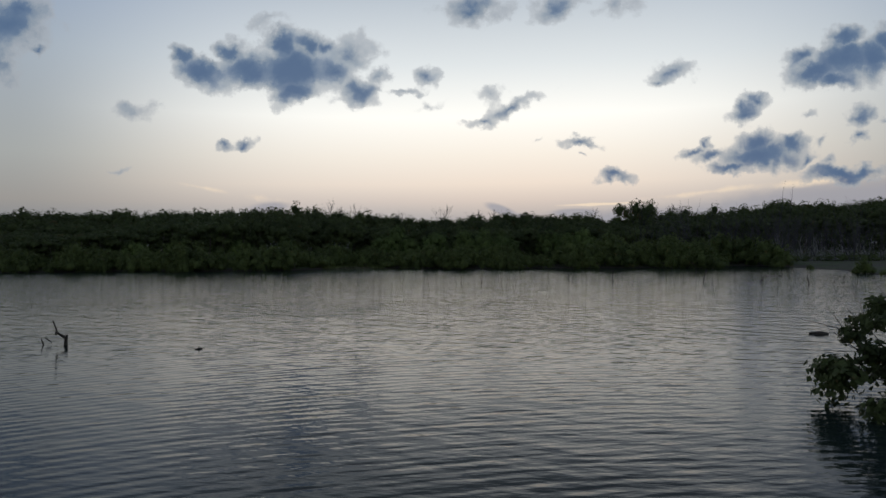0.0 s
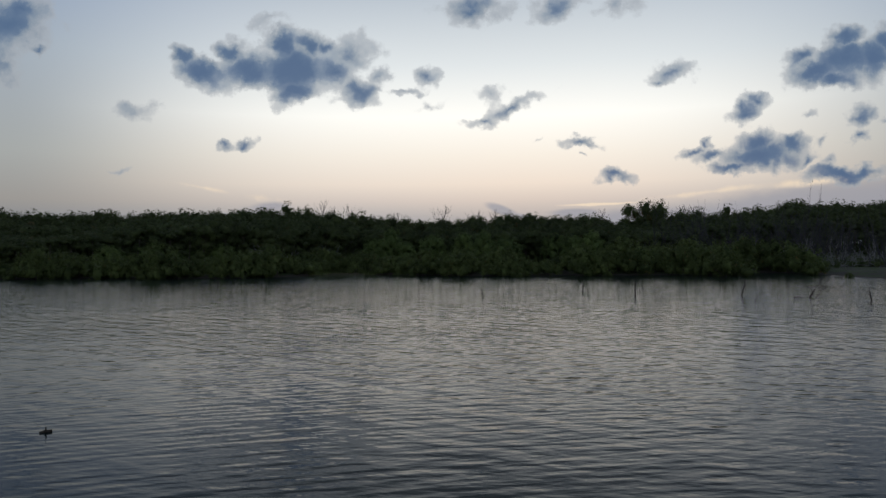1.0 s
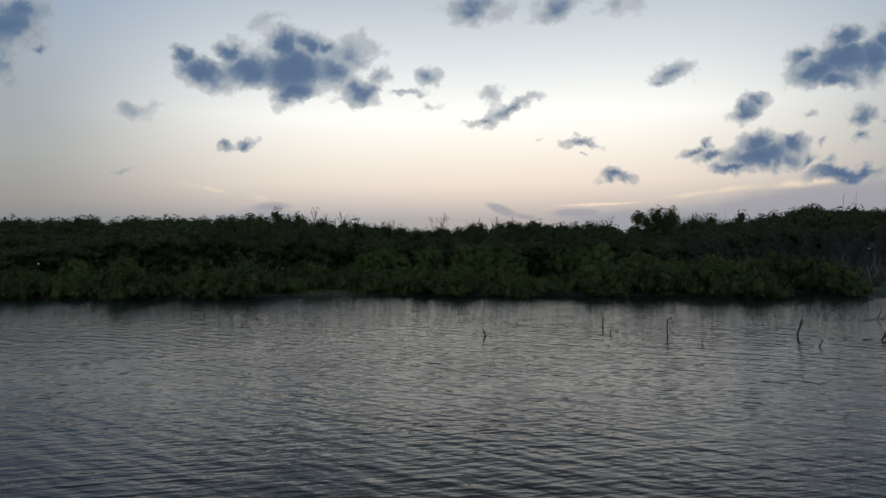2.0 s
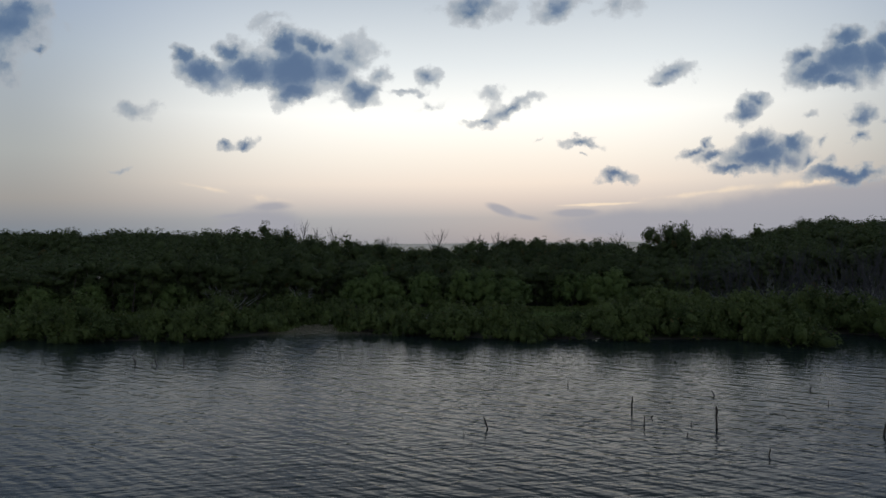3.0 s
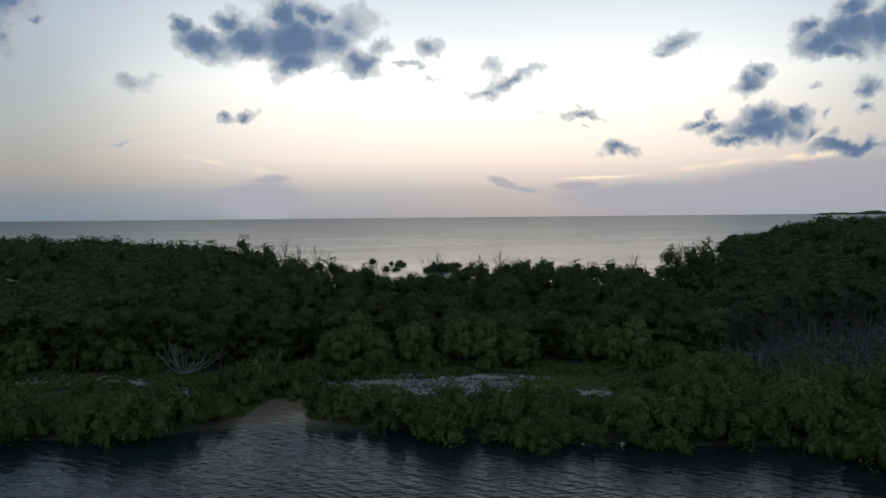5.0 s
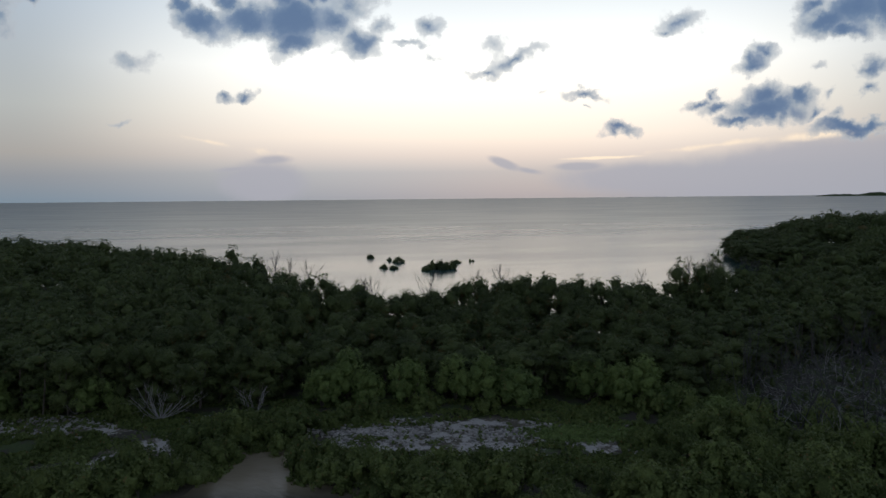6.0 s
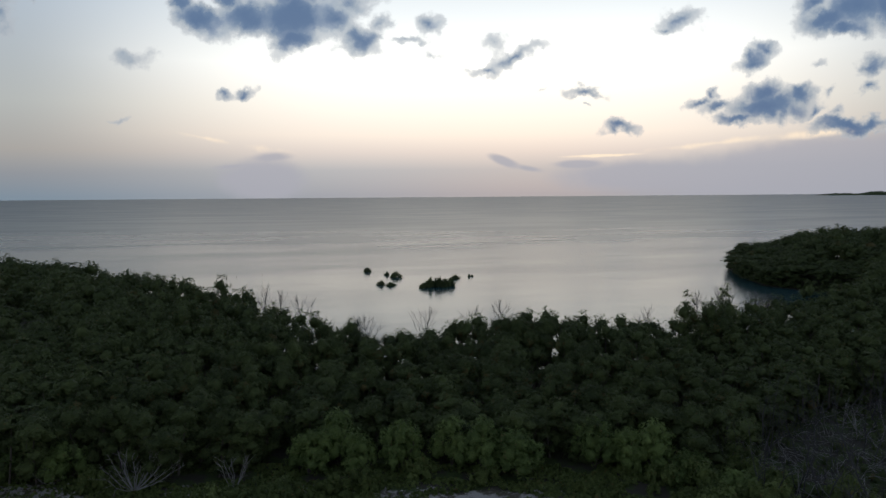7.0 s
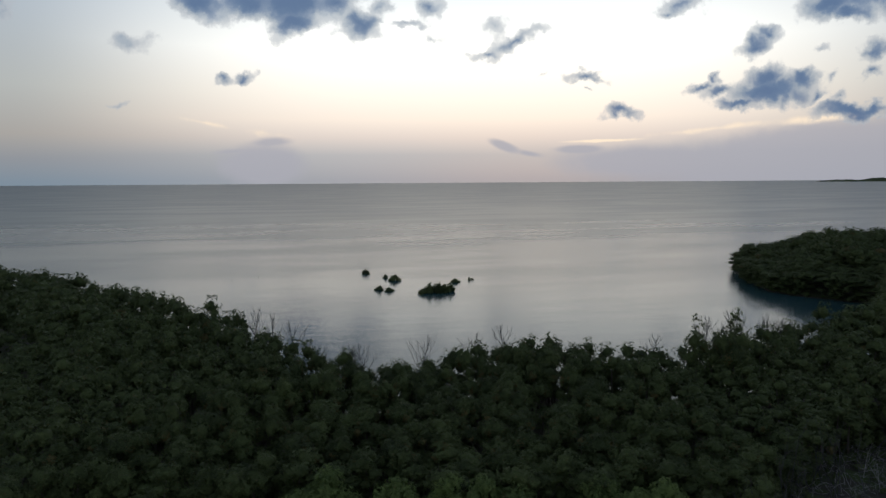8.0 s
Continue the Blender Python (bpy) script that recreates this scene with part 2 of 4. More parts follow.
def ground_material():
    m, n, out = material("island_soil")
    place = n.add("ShaderNodeNewGeometry").outputs["Position"]
    grain = n.noise(place, 5.0, 8.0, 0.65)
    pebble = n.noise(place, 14.0, 4.0, 0.6)
    patchy = n.noise(place, 0.22, 4.0, 0.55)
    axes_g = n.add("ShaderNodeSeparateXYZ")
    n.wire(place, axes_g.inputs[0])
    soil = n.mix(grain, (0.018, 0.016, 0.011), (0.075, 0.064, 0.045))
    grass = n.mix(grain, (0.015, 0.026, 0.006), (0.075, 0.11, 0.022))
    low = n.mix(n.smooth(n.noise(place, 0.5, 3.0), 0.42, 0.58), soil, grass)
    marl = n.mix(pebble, (0.20, 0.185, 0.17), (0.60, 0.56, 0.52))
    marl = n.mix(n.smooth(n.noise(place, 0.7, 5.0, 0.7), 0.46, 0.56), marl, (0.10, 0.085, 0.06))
    # bare marl lies in patches of the clearing between the shore shrubs and the wood
    bent_g = n.vec("ADD", place, n.vec("SCALE", n.vec("SUBTRACT", n.noise(place, 0.3, 4.0, 0.65, out=1), (0.5, 0.5, 0.5)), 8.0))
    bare = None
    for x, y, rx, ry in ((4.8, 95.0, 14.0, 4.4), (-13.0, 98.9, 6.0, 1.5), (-30.5, 97.5, 7.0, 2.6), (-20.5, 90.6, 3.2, 4.4), (-26.0, 95.5, 2.5, 1.0), (15.0, 92.0, 3.0, 1.0)):
        q = n.mapped(bent_g, (x, y, 0), (0, 0, 0), (rx, ry, 1), "TEXTURE")
        d = n.calc("SUBTRACT", 1.0, n.vec("LENGTH", n.vec("MULTIPLY", q, (1.0, 1.0, 0.0)), out=1))
        bare = d if bare is None else n.calc("MAXIMUM", bare, d)
    bare = n.smooth(n.calc("MULTIPLY_ADD", n.calc("SUBTRACT", grain, 0.5), 0.9, n.calc("MULTIPLY_ADD", n.calc("SUBTRACT", patchy, 0.5), 1.5, bare)), 0.02, 0.22)
    col = n.mix(bare, low, marl)
    wet = n.smooth(axes_g.outputs[2], 0.02, 0.14)
    col = n.mix(wet, (0.06, 0.05, 0.035), col)
    p = principled(n, col, 0.9)
    b = n.add("ShaderNodeBump")
    b.inputs["Strength"].default_value, b.inputs["Distance"].default_value = 0.8, 0.05
    n.wire(grain, b.inputs["Height"])
    n.wire(b.outputs[0], p.inputs["Normal"])
    n.wire(p.outputs[0], out.inputs[0])
    return m


def water_material():
    m, n, out = material("brackish_water")
    place = n.add("ShaderNodeNewGeometry").outputs["Position"]
    axes_w = n.add("ShaderNodeSeparateXYZ")
    n.wire(place, axes_w.inputs[0])
    open_sea = n.smooth(axes_w.outputs[1], 125.0, 150.0)
    # lagoon ripples: short crests in two trains across each other, with finer chop
    a = n.noise(n.mapped(place, rot=(0, 0, radians(-34)), scale=(1.5, 0.5, 1), kind="TEXTURE"), 1.0, 1.5, 0.4)
    b = n.noise(n.mapped(place, rot=(0, 0, radians(12)), scale=(1.0, 0.27, 1), kind="TEXTURE"), 1.0, 1.5, 0.45)
    c = n.noise(n.mapped(place, rot=(0, 0, radians(-8)), scale=(0.3, 0.12, 1), kind="TEXTURE"), 1.0, 2.0, 0.5)
    ring = n.add("ShaderNodeTexWave", wave_type="RINGS", rings_direction="SPHERICAL")
    n.wire(n.mapped(place, (3.5, 2.5, 0.0), kind="TEXTURE"), ring.inputs["Vector"])
    for key, value in (("Scale", 1.0), ("Distortion", 2.2), ("Detail", 1.5), ("Detail Scale", 0.5), ("Detail Roughness", 0.6)):
        ring.inputs[key].default_value = value
    wake = n.calc("SUBTRACT", 1.0, n.smooth(axes_w.outputs[1], 18.0, 46.0))
    swell = n.noise(n.mapped(place, rot=(0, 0, radians(9)), scale=(16, 4.5, 1), kind="TEXTURE"), 1.0, 3.0, 0.55)
    gust = n.smooth(n.noise(n.mapped(place, scale=(0.03, 0.05, 1)), 1.0, 3.0, 0.55), 0.35, 0.65)
    ripple = n.calc("MULTIPLY_ADD", n.calc("MULTIPLY", a, n.calc("MULTIPLY_ADD", wake, -0.8, 1.4)), 1.0, n.calc("MULTIPLY_ADD", b, 0.6, n.calc("MULTIPLY", c, 0.2)))
    ripple = n.calc("MULTIPLY", ripple, n.calc("MULTIPLY_ADD", gust, 0.5, n.calc("MULTIPLY_ADD", wake, -0.4, 0.75)))
    ripple = n.calc("MULTIPLY_ADD", n.calc("MULTIPLY", ring.outputs["Fac"], wake), 0.06, ripple)
    slick = n.smooth(n.noise(n.mapped(place, rot=(0, 0, radians(14)), scale=(150, 42, 1), kind="TEXTURE"), 1.0, 5.0, 0.6), 0.35, 0.65)
    sea_wave = n.calc("MULTIPLY", n.calc("MULTIPLY_ADD", swell, 2.0, n.calc("MULTIPLY", ripple, 0.8)), n.calc("MULTIPLY_ADD", slick, 0.24, 0.22))
    wave = n.calc("ADD", n.calc("MULTIPLY", ripple, n.calc("SUBTRACT", 1.0, open_sea)), n.calc("MULTIPLY", sea_wave, open_sea))
    murk = n.mix(n.noise(place, 0.05, 3.0), (0.013, 0.022, 0.021), (0.022, 0.034, 0.032))
    murk = n.mix(open_sea, murk, (0.028, 0.072, 0.080))
    inlet = n.calc("MULTIPLY", n.smooth(axes_w.outputs[1], 83.0, 87.0), n.calc("SUBTRACT", 1.0, n.smooth(axes_w.outputs[1], 96.0, 100.0)))
    murk = n.mix(inlet, murk, (0.24, 0.20, 0.14))
    off_shore = n.calc("MAXIMUM", n.calc("SUBTRACT", 1.0, n.calc("DIVIDE", 165.0, n.calc("MAXIMUM", axes_w.outputs[1], 1.0))), 0.0)
    rough = n.calc("MULTIPLY_ADD", n.calc("MULTIPLY_ADD", slick, 0.05, n.calc("MULTIPLY", off_shore, 0.3)), open_sea, 0.07)
    rough = n.calc("MULTIPLY_ADD", n.calc("MULTIPLY", n.smooth(axes_w.outputs[1], 20.0, 62.0), n.calc("SUBTRACT", 1.0, open_sea)), 0.01, rough)
    p = principled(n, murk, rough, IOR=1.333, Specular_IOR_Level=n.calc("MULTIPLY_ADD", open_sea, 0.18, 0.26))
    bump = n.add("ShaderNodeBump")
    bump.inputs["Strength"].default_value, bump.inputs["Distance"].default_value = 1.0, 0.047
    n.wire(wave, bump.inputs["Height"])
    n.wire(bump.outputs[0], p.inputs["Normal"])
    n.wire(p.outputs[0], out.inputs[0])
    return m


def stone_material():
    m, n, out = material("pale_rubble")
    each = n.add("ShaderNodeNewGeometry").outputs["Random Per Island"]
    place = n.add("ShaderNodeNewGeometry").outputs["Position"]
    tone = n.calc("MULTIPLY_ADD", each, 0.7, n.calc("MULTIPLY", n.noise(place, 9.0, 5.0), 0.5), clamp=True)
    p = principled(n, n.mix(tone, (0.12, 0.11, 0.10), (0.46, 0.43, 0.40)), 0.9)
    n.wire(p.outputs[0], out.inputs[0])
    return m


GROUND, WATER, STONE = ground_material(), water_material(), stone_material()


# ------------------------------------------------------------------ mesh helpers
def raw_mesh(name, verts, quads):
    """A mesh of four-cornered faces from arrays."""
    me = bpy.data.meshes.new(name)
    verts, quads = np.asarray(verts, np.float32), np.asarray(quads, np.int32)
    me.vertices.add(len(verts))
    me.vertices.foreach_set("co", verts.ravel())
    me.loops.add(quads.size)
    me.loops.foreach_set("vertex_index", quads.ravel())
    me.polygons.add(len(quads))
    me.polygons.foreach_set("loop_start", np.arange(0, quads.size, 4, dtype=np.int32))
    me.update(calc_edges=True)
    return me


def part(name, me, mat, parent=None, label=""):
    ob = new(name, me)
    if not me.materials:
        me.materials.append(mat)
    if parent is not None:
        ob.parent = parent
    return tagged(ob, label)


class Wood:
    """Collects tapered, crooked limbs."""

    def __init__(self, seed):
        self.rng = np.random.default_rng(seed)
        self.verts, self.faces = [], []

    def tube(self, points, radii, sides=6):
        base = sum(len(v) for v in self.verts)
        points = np.asarray(points, float)
        ang = np.linspace(0, 2 * np.pi, sides, endpoint=False)
        rings = []
        for i, (p, r) in enumerate(zip(points, radii)):
            d = points[min(i + 1, len(points) - 1)] - points[max(i - 1, 0)]
            d = d / (np.linalg.norm(d) + 1e-9)
            s = np.cross(d, (0.31, 0.87, 0.38))
            s /= np.linalg.norm(s) + 1e-9
            q = np.cross(d, s)
            rings.append(p + r * (np.cos(ang)[:, None] * s + np.sin(ang)[:, None] * q))
        self.verts.append(np.concatenate(rings))
        for i in range(len(points) - 1):
            for j in range(sides):
                k = (j + 1) % sides
                a = base + i * sides
                self.faces.append((a + j, a + k, a + sides + k, a + sides + j))
        last = base + (len(points) - 1) * sides
        if sides >= 4:
            for j in range(1, sides - 2, 2):
                self.faces.append((last, last + j, last + j + 1, last + j + 2))

    def limb(self, p, d, length, r, bend=0.25, steps=5, sides=5, taper=0.35):
        """One crooked limb; returns its points and directions."""
        p, d = np.asarray(p, float), np.asarray(d, float) / np.linalg.norm(d)
        pts, dirs = [p], [d]
        for _ in range(steps):
            d = d + self.rng.normal(0, bend, 3) / steps ** 0.5
            d /= np.linalg.norm(d)
            p = p + d * length / steps
            pts.append(p), dirs.append(d)
        self.tube(pts, np.linspace(r, r * taper, steps + 1), sides)
        return pts, dirs

    def branching(self, p, d, length, r, depth, spread=0.6, kids=3, up=0.15, bend=0.3, thin=0.6):
        pts, dirs = self.limb(p, d, length, r, bend, 4, 5 if depth > 1 else 4)
        if depth == 0:
            return
        for _ in range(kids):
            i = int(self.rng.integers(2, len(pts)))
            nd = dirs[i] + self.rng.normal(0, spread, 3) + np.array((0, 0, up))
            self.branching(pts[i], nd, length * self.rng.uniform(0.5, 0.8), r * thin * 0.8, depth - 1, spread, kids, up, bend, thin)

    def mesh(self, name):
        return raw_mesh(name, np.concatenate(self.verts), self.faces)


def lump_shape(rings, sides):
    """A closed ball of rings for the shaded inside of a leafy head."""
    ring = [(math.sin(math.pi * k / rings), -math.cos(math.pi * k / rings)) for k in range(rings + 1)]
    v = np.array([(r * math.cos(6.2832 * k / sides), r * math.sin(6.2832 * k / sides), z) for r, z in ring for k in range(sides)])
    f = np.array([(i * sides + k, i * sides + (k + 1) % sides, (i + 1) * sides + (k + 1) % sides, (i + 1) * sides + k) for i in range(rings) for k in range(sides)])
    return v, f


BALL, SMALL_BALL = lump_shape(6, 9), lump_shape(4, 6)


def unit(v):
    return v / (np.linalg.norm(v, axis=-1, keepdims=True) + 1e-9)


def leafy_heads(rng, heads, per, size, puff=0.38, core=0.66, loose=0.1, rise=1.2, ball=BALL):
    """Rounded heads of foliage. Each head (centre, two radii, number of puffs) is an uneven inner mass, covered by small puffs of single leaves."""
    vs, fs, count = [], [], 0
    lump, faces = ball
    for x, y, z, r, rz, many in heads:
        mid, radii = np.array((x, y, z)), np.array((r, r, rz))
        k = np.arange(many)
        up = 1.0 - 1.5 * (k + 0.5) / many
        a = k * 2.39996 + rng.uniform(0, 6.28)
        way = np.stack((np.sqrt(1 - up * up) * np.cos(a), np.sqrt(1 - up * up) * np.sin(a), up), 1) + rng.normal(0, 0.25, (many, 3))
        way = unit(way)
        spot = mid + way * radii * rng.uniform(0.55, 0.93, (many, 1))
        big = r * puff * rng.uniform(0.7, 1.3, many)
        own = np.repeat(k, per)
        n = many * per
        d = unit(rng.normal(0, 0.8, (n, 3)) + way[own] * 0.8 + np.array((0, 0, 0.15)))
        depth = 1.0 - 0.35 * rng.random(n) ** 1.5
        depth[rng.random(n) < loose] *= 1.25
        c = spot[own] + d * (big[own] * depth)[:, None] * np.array((1, 1, rise))
        nor = unit(d + way[own] * 0.5 + rng.normal(0, 0.3, (n, 3)) + np.array((0, 0, 0.25)))
        t = unit(np.cross(nor, rng.normal(0, 1, (n, 3))))
        b = np.cross(nor, t)
        length = size * rng.uniform(0.65, 1.35, n)[:, None]
        t, b, droop = t * length * 0.5, b * length * 0.42, nor * length * 0.1
        vs.append(np.stack((c - t, c - b - droop, c + t, c + b - droop), 1).reshape(-1, 3))
        fs.append(np.arange(4 * n).reshape(-1, 4) + count)
        count += 4 * n
        vs.append(lump * rng.uniform(0.55, 1.15, (len(lump), 1)) * radii * core + mid)
        fs.append(faces + count)
        count += len(lump)
    return np.concatenate(vs), np.concatenate(fs)


def leaf_quads(rng, blobs, per, size, flat=0.0, fill=0.25):
    """Leaves set on and just inside a cluster of rounded clumps. blobs: rows of centre and two radii."""
    blobs = np.asarray(blobs, float)
    n = len(blobs) * per
    own = np.repeat(np.arange(len(blobs)), per)
    d = rng.normal(0, 1, (n, 3))
    d[:, 2] += 0.35
    d /= np.linalg.norm(d, axis=1)[:, None]
    depth = 1.0 - fill * rng.random(n) ** 1.5
    depth[rng.random(n) < 0.06] *= 1.18
    c = blobs[own, :3] + d * blobs[own][:, (3, 3, 4)] * depth[:, None]
    nor = d * 1.2 + rng.normal(0, 0.4, (n, 3)) + np.array((0, 0, 0.25 + flat))
    nor /= np.linalg.norm(nor, axis=1)[:, None]
    t = np.cross(nor, rng.normal(0, 1, (n, 3)))
    t /= np.linalg.norm(t, axis=1)[:, None]
    b = np.cross(nor, t)
    length = size * rng.uniform(0.65, 1.35, n)[:, None]
    t, b = t * length * 0.5, b * length * 0.36
    droop = nor * length * 0.10
    v = np.stack((c - t, c - b - droop, c + t, c + b - droop), 1).reshape(-1, 3)
    return v, np.arange(4 * n).reshape(-1, 4)


# ------------------------------------------------------------------ the plan of the island
FRONT = [(-900, 40), (-400, 55), (-120, 78), (-60, 84), (-48, 83), (-34, 83.5), (-28, 80.8), (-20.5, 80.5), (-15.6, 82), (-13.1, 84), (-12.0, 87.5),
         (-11.4, 91.4), (-10, 91.6), (-9.4, 87), (-8.4, 85.5), (-3.1, 84), (0, 81.5), (6, 79.7), (13, 79.5), (18, 78.8),
         (24, 78.5), (27, 76.7), (29, 78), (31, 82), (34, 80), (35, 70), (33, 60), (32.5, 57), (38, 50), (80, 40), (500, 10), (900, 0)]
BACK = [(900, 500), (400, 330), (160, 300), (110, 285), (87, 258), (81, 235), (79, 216), (84, 208), (95, 198), (88, 180), (66, 156), (48, 143),
        (34, 137), (24, 136), (12, 140), (4, 135), (-2, 131), (-12, 132), (-20, 140), (-34, 151), (-55, 172), (-90, 195), (-160, 215), (-400, 260), (-900, 300)]
COAST = np.array(FRONT + BACK, float)


def inland(x, y):
    """Metres inside the coastline; negative out in the water."""
    p = np.stack((np.ravel(x), np.ravel(y)), 1).astype(float)
    a, b = COAST, np.roll(COAST, -1, 0)
    best, inside = np.full(len(p), 1e9), np.zeros(len(p), bool)
    for (ax, ay), (bx, by) in zip(a, b):
        ex, ey = bx - ax, by - ay
        s = np.clip(((p[:, 0] - ax) * ex + (p[:, 1] - ay) * ey) / (ex * ex + ey * ey), 0, 1)
        best = np.minimum(best, np.hypot(p[:, 0] - ax - s * ex, p[:, 1] - ay - s * ey))
        cross = (ay > p[:, 1]) != (by > p[:, 1])
        if ey:
            inside ^= cross & (p[:, 0] < ex * (p[:, 1] - ay) / ey + ax)
    return np.where(inside, best, -best).reshape(np.shape(x))


def rise(x, y, inner):
    z = np.clip((inner - 1.7) * 0.14, -0.9, 0.32)
    lumps = 0.06 * np.sin(x * 0.9 + 1.3 * np.sin(y * 0.37)) * np.sin(y * 0.8 + np.sin(x * 0.5)) + 0.04 * np.sin(x * 2.1 + y * 1.7)
    return z + lumps * np.clip(inner * 0.3, 0, 1)


def ground_height(x, y):
    x, y = np.array([x], float), np.array([y], float)
    return float(rise(x, y, inland(x, y))[0])


def spaced(lo, hi, step, far):
    mid = np.arange(lo, hi + step, step)
    out, s = [], step
    e = 0.0
    while e < far:
        s *= 1.35
        e += s
        out.append(e)
    out = np.array(out)
    return np.concatenate((lo - out[::-1], mid, mid[-1] + out))


def sheet_mesh(name, xs, ys, zfun):
    gx, gy = np.meshgrid(xs, ys)
    gz = zfun(gx, gy)
    v = np.stack((gx, gy, gz), -1).reshape(-1, 3)
    nx, ny = len(xs), len(ys)
    i = (np.arange(ny - 1)[:, None] * nx + np.arange(nx - 1)).ravel()
    me = raw_mesh(name, v, np.stack((i, i + 1, i + nx + 1, i + nx), 1))
    me.polygons.foreach_set("use_smooth", np.ones(len(me.polygons), bool))
    return me


ground = part("ground", sheet_mesh("ground", spaced(-110, 110, 1.2, 4700), spaced(48, 262, 1.2, 4700), lambda x, y: rise(x, y, inland(x, y))), GROUND)
tagged(ground, "low island of pale marl and grassy mud", "ground", kind="structure")
water = part("water", sheet_mesh("water", spaced(-60, 60, 8, 4850), spaced(-20, 180, 8, 4850), lambda x, y: x * 0), WATER)
tagged(water, "rippled grey lagoon and calm sea at dusk", "water", kind="structure")


# ------------------------------------------------------------------ plants
def tree_kind(seed, heads, per, leaf, name="mangrove_tree", mat=LEAF_TREE, tall=8.0, wide=1.6, low=0.5, thin=False):
    """A tree with a leaning trunk, limbs and a crown of rounded leafy heads. Returns the Empty at its foot."""
    rng = np.random.default_rng(seed)
    root = new(name)
    w = Wood(seed)
    pts, dirs = w.limb((0, 0, -0.3), (rng.normal(0, 0.06), rng.normal(0, 0.06), 1), tall * 0.8, 0.11, 0.14, 7, 6, 0.3)
    part("trunk", w.mesh("trunk"), BARK, root)
    tx, ty = pts[-1][0], pts[-1][1]
    r = wide * (0.42 if thin else 0.66)
    rows = [(tx, ty, tall - r * 1.25 * 1.15, r, r * 1.25, 9 if thin else 24)]
    for k in range(heads):
        h = low + (0.88 - low) * (1 - (k + 0.5) / heads)
        a = k * 2.4 + rng.uniform(-0.4, 0.4)
        q = wide * rng.uniform(0.34, 0.62)
        r = wide * rng.uniform(0.36, 0.54) * (0.72 if thin else 1.0)
        rows.append((tx * h + q * math.cos(a), ty * h + q * math.sin(a), h * tall - r * 0.6, r, r * rng.uniform(1.0, 1.35), 7 if thin else 14))
    for k in rng.choice(np.arange(1, len(rows)), min(4, heads), replace=False):
        w = Wood(seed * 31 + int(k))
        b = np.array(rows[k][:3])
        i = min(len(pts) - 2, max(1, int(b[2] / tall * 6.0) - 1))
        d = b - pts[i]
        w.limb(pts[i], d, float(np.linalg.norm(d)), 0.045, 0.18, 4, 4, 0.3)
        part("limb", w.mesh("limb"), BARK, root)
    part("crown", raw_mesh("crown", *leafy_heads(rng, rows, per, leaf, core=0.3 if thin else 0.66, loose=0.25 if thin else 0.06)), mat, root)
    return root


def shrub_kind(seed, name, mat, tall, wide, heads, per, leaf, stems=4):
    """A bush of rounded upright sprays, leafy to near the ground."""
    rng = np.random.default_rng(seed)
    root = new(name)
    rows = []
    for k in range(heads):
        ang, q = k * 2.4 + rng.uniform(-0.5, 0.5), math.sqrt(k / heads)
        r = rng.uniform(0.26, 0.44) * wide
        top = tall * math.sqrt(max(0.12, 1 - (0.9 * q) ** 2)) * rng.uniform(0.72, 1.06)
        rz = min(r * rng.uniform(1.1, 1.7), top * 0.6)
        x, y = q * wide * 0.85 * math.cos(ang), q * wide * 0.85 * math.sin(ang)
        rows.append((x, y, top - rz, r, rz, 12))
        if top > 2.4 * rz:
            rows.append((x * 1.08, y * 1.08, top * 0.34, r * 1.1, top * 0.36, 8))
    for k in range(stems):
        w = Wood(seed * 17 + k)
        b = np.array(rows[int(rng.integers(len(rows)))][:3]) * np.array((0.7, 0.7, 1.0))
        s = np.array((rng.normal(0, 0.12), rng.normal(0, 0.12), -0.2))
        w.limb(s, b - s, float(np.linalg.norm(b - s)), 0.035 * tall ** 0.5, 0.2, 4, 4, 0.3)
        part("stem", w.mesh("stem"), BARK, root)
    part("foliage", raw_mesh("foliage", *leafy_heads(rng, rows, per, leaf, 0.36, 0.6, 0.12, 1.5)), mat, root)
    return root


def set_out(kind, x, y, turn, wide, tall, lift=0.0, used=set()):
    """Place a kind: the first time the built one itself, then copies."""
    m = pose(x, y, ground_height(x, y) + lift, 0, 0, turn) @ Matrix.Diagonal((wide, wide, tall, 1))
    if kind.name in used:
        sx, sy, sz = kind.scale
        return copy_thing(kind, m @ Matrix.Diagonal((1 / sx, 1 / sy, 1 / sz, 1)))
    used.add(kind.name)
    kind.matrix_basis = m
    return kind


TOP_X = [-200, -120, -60, -46, -38, -30, -20, -12, -2, 8, 15, 24, 30, 34, 38, 45, 60, 100, 200]
TOP_Z = [11.6, 11.2, 10.3, 10.4, 10.7, 10.4, 9.5, 8.5, 8.0, 8.0, 8.3, 8.1, 7.2, 8.2, 9.5, 10.7, 11.4, 11.5, 12.0]
EDGE_X = [-200, -60, -45, -14, -12, 22, 24, 30, 36, 44, 60, 72, 90, 200]
EDGE_Y = [75, 90, 99, 101.5, 104.5, 104.5, 102, 106, 112, 117, 118, 108, 92, 60]


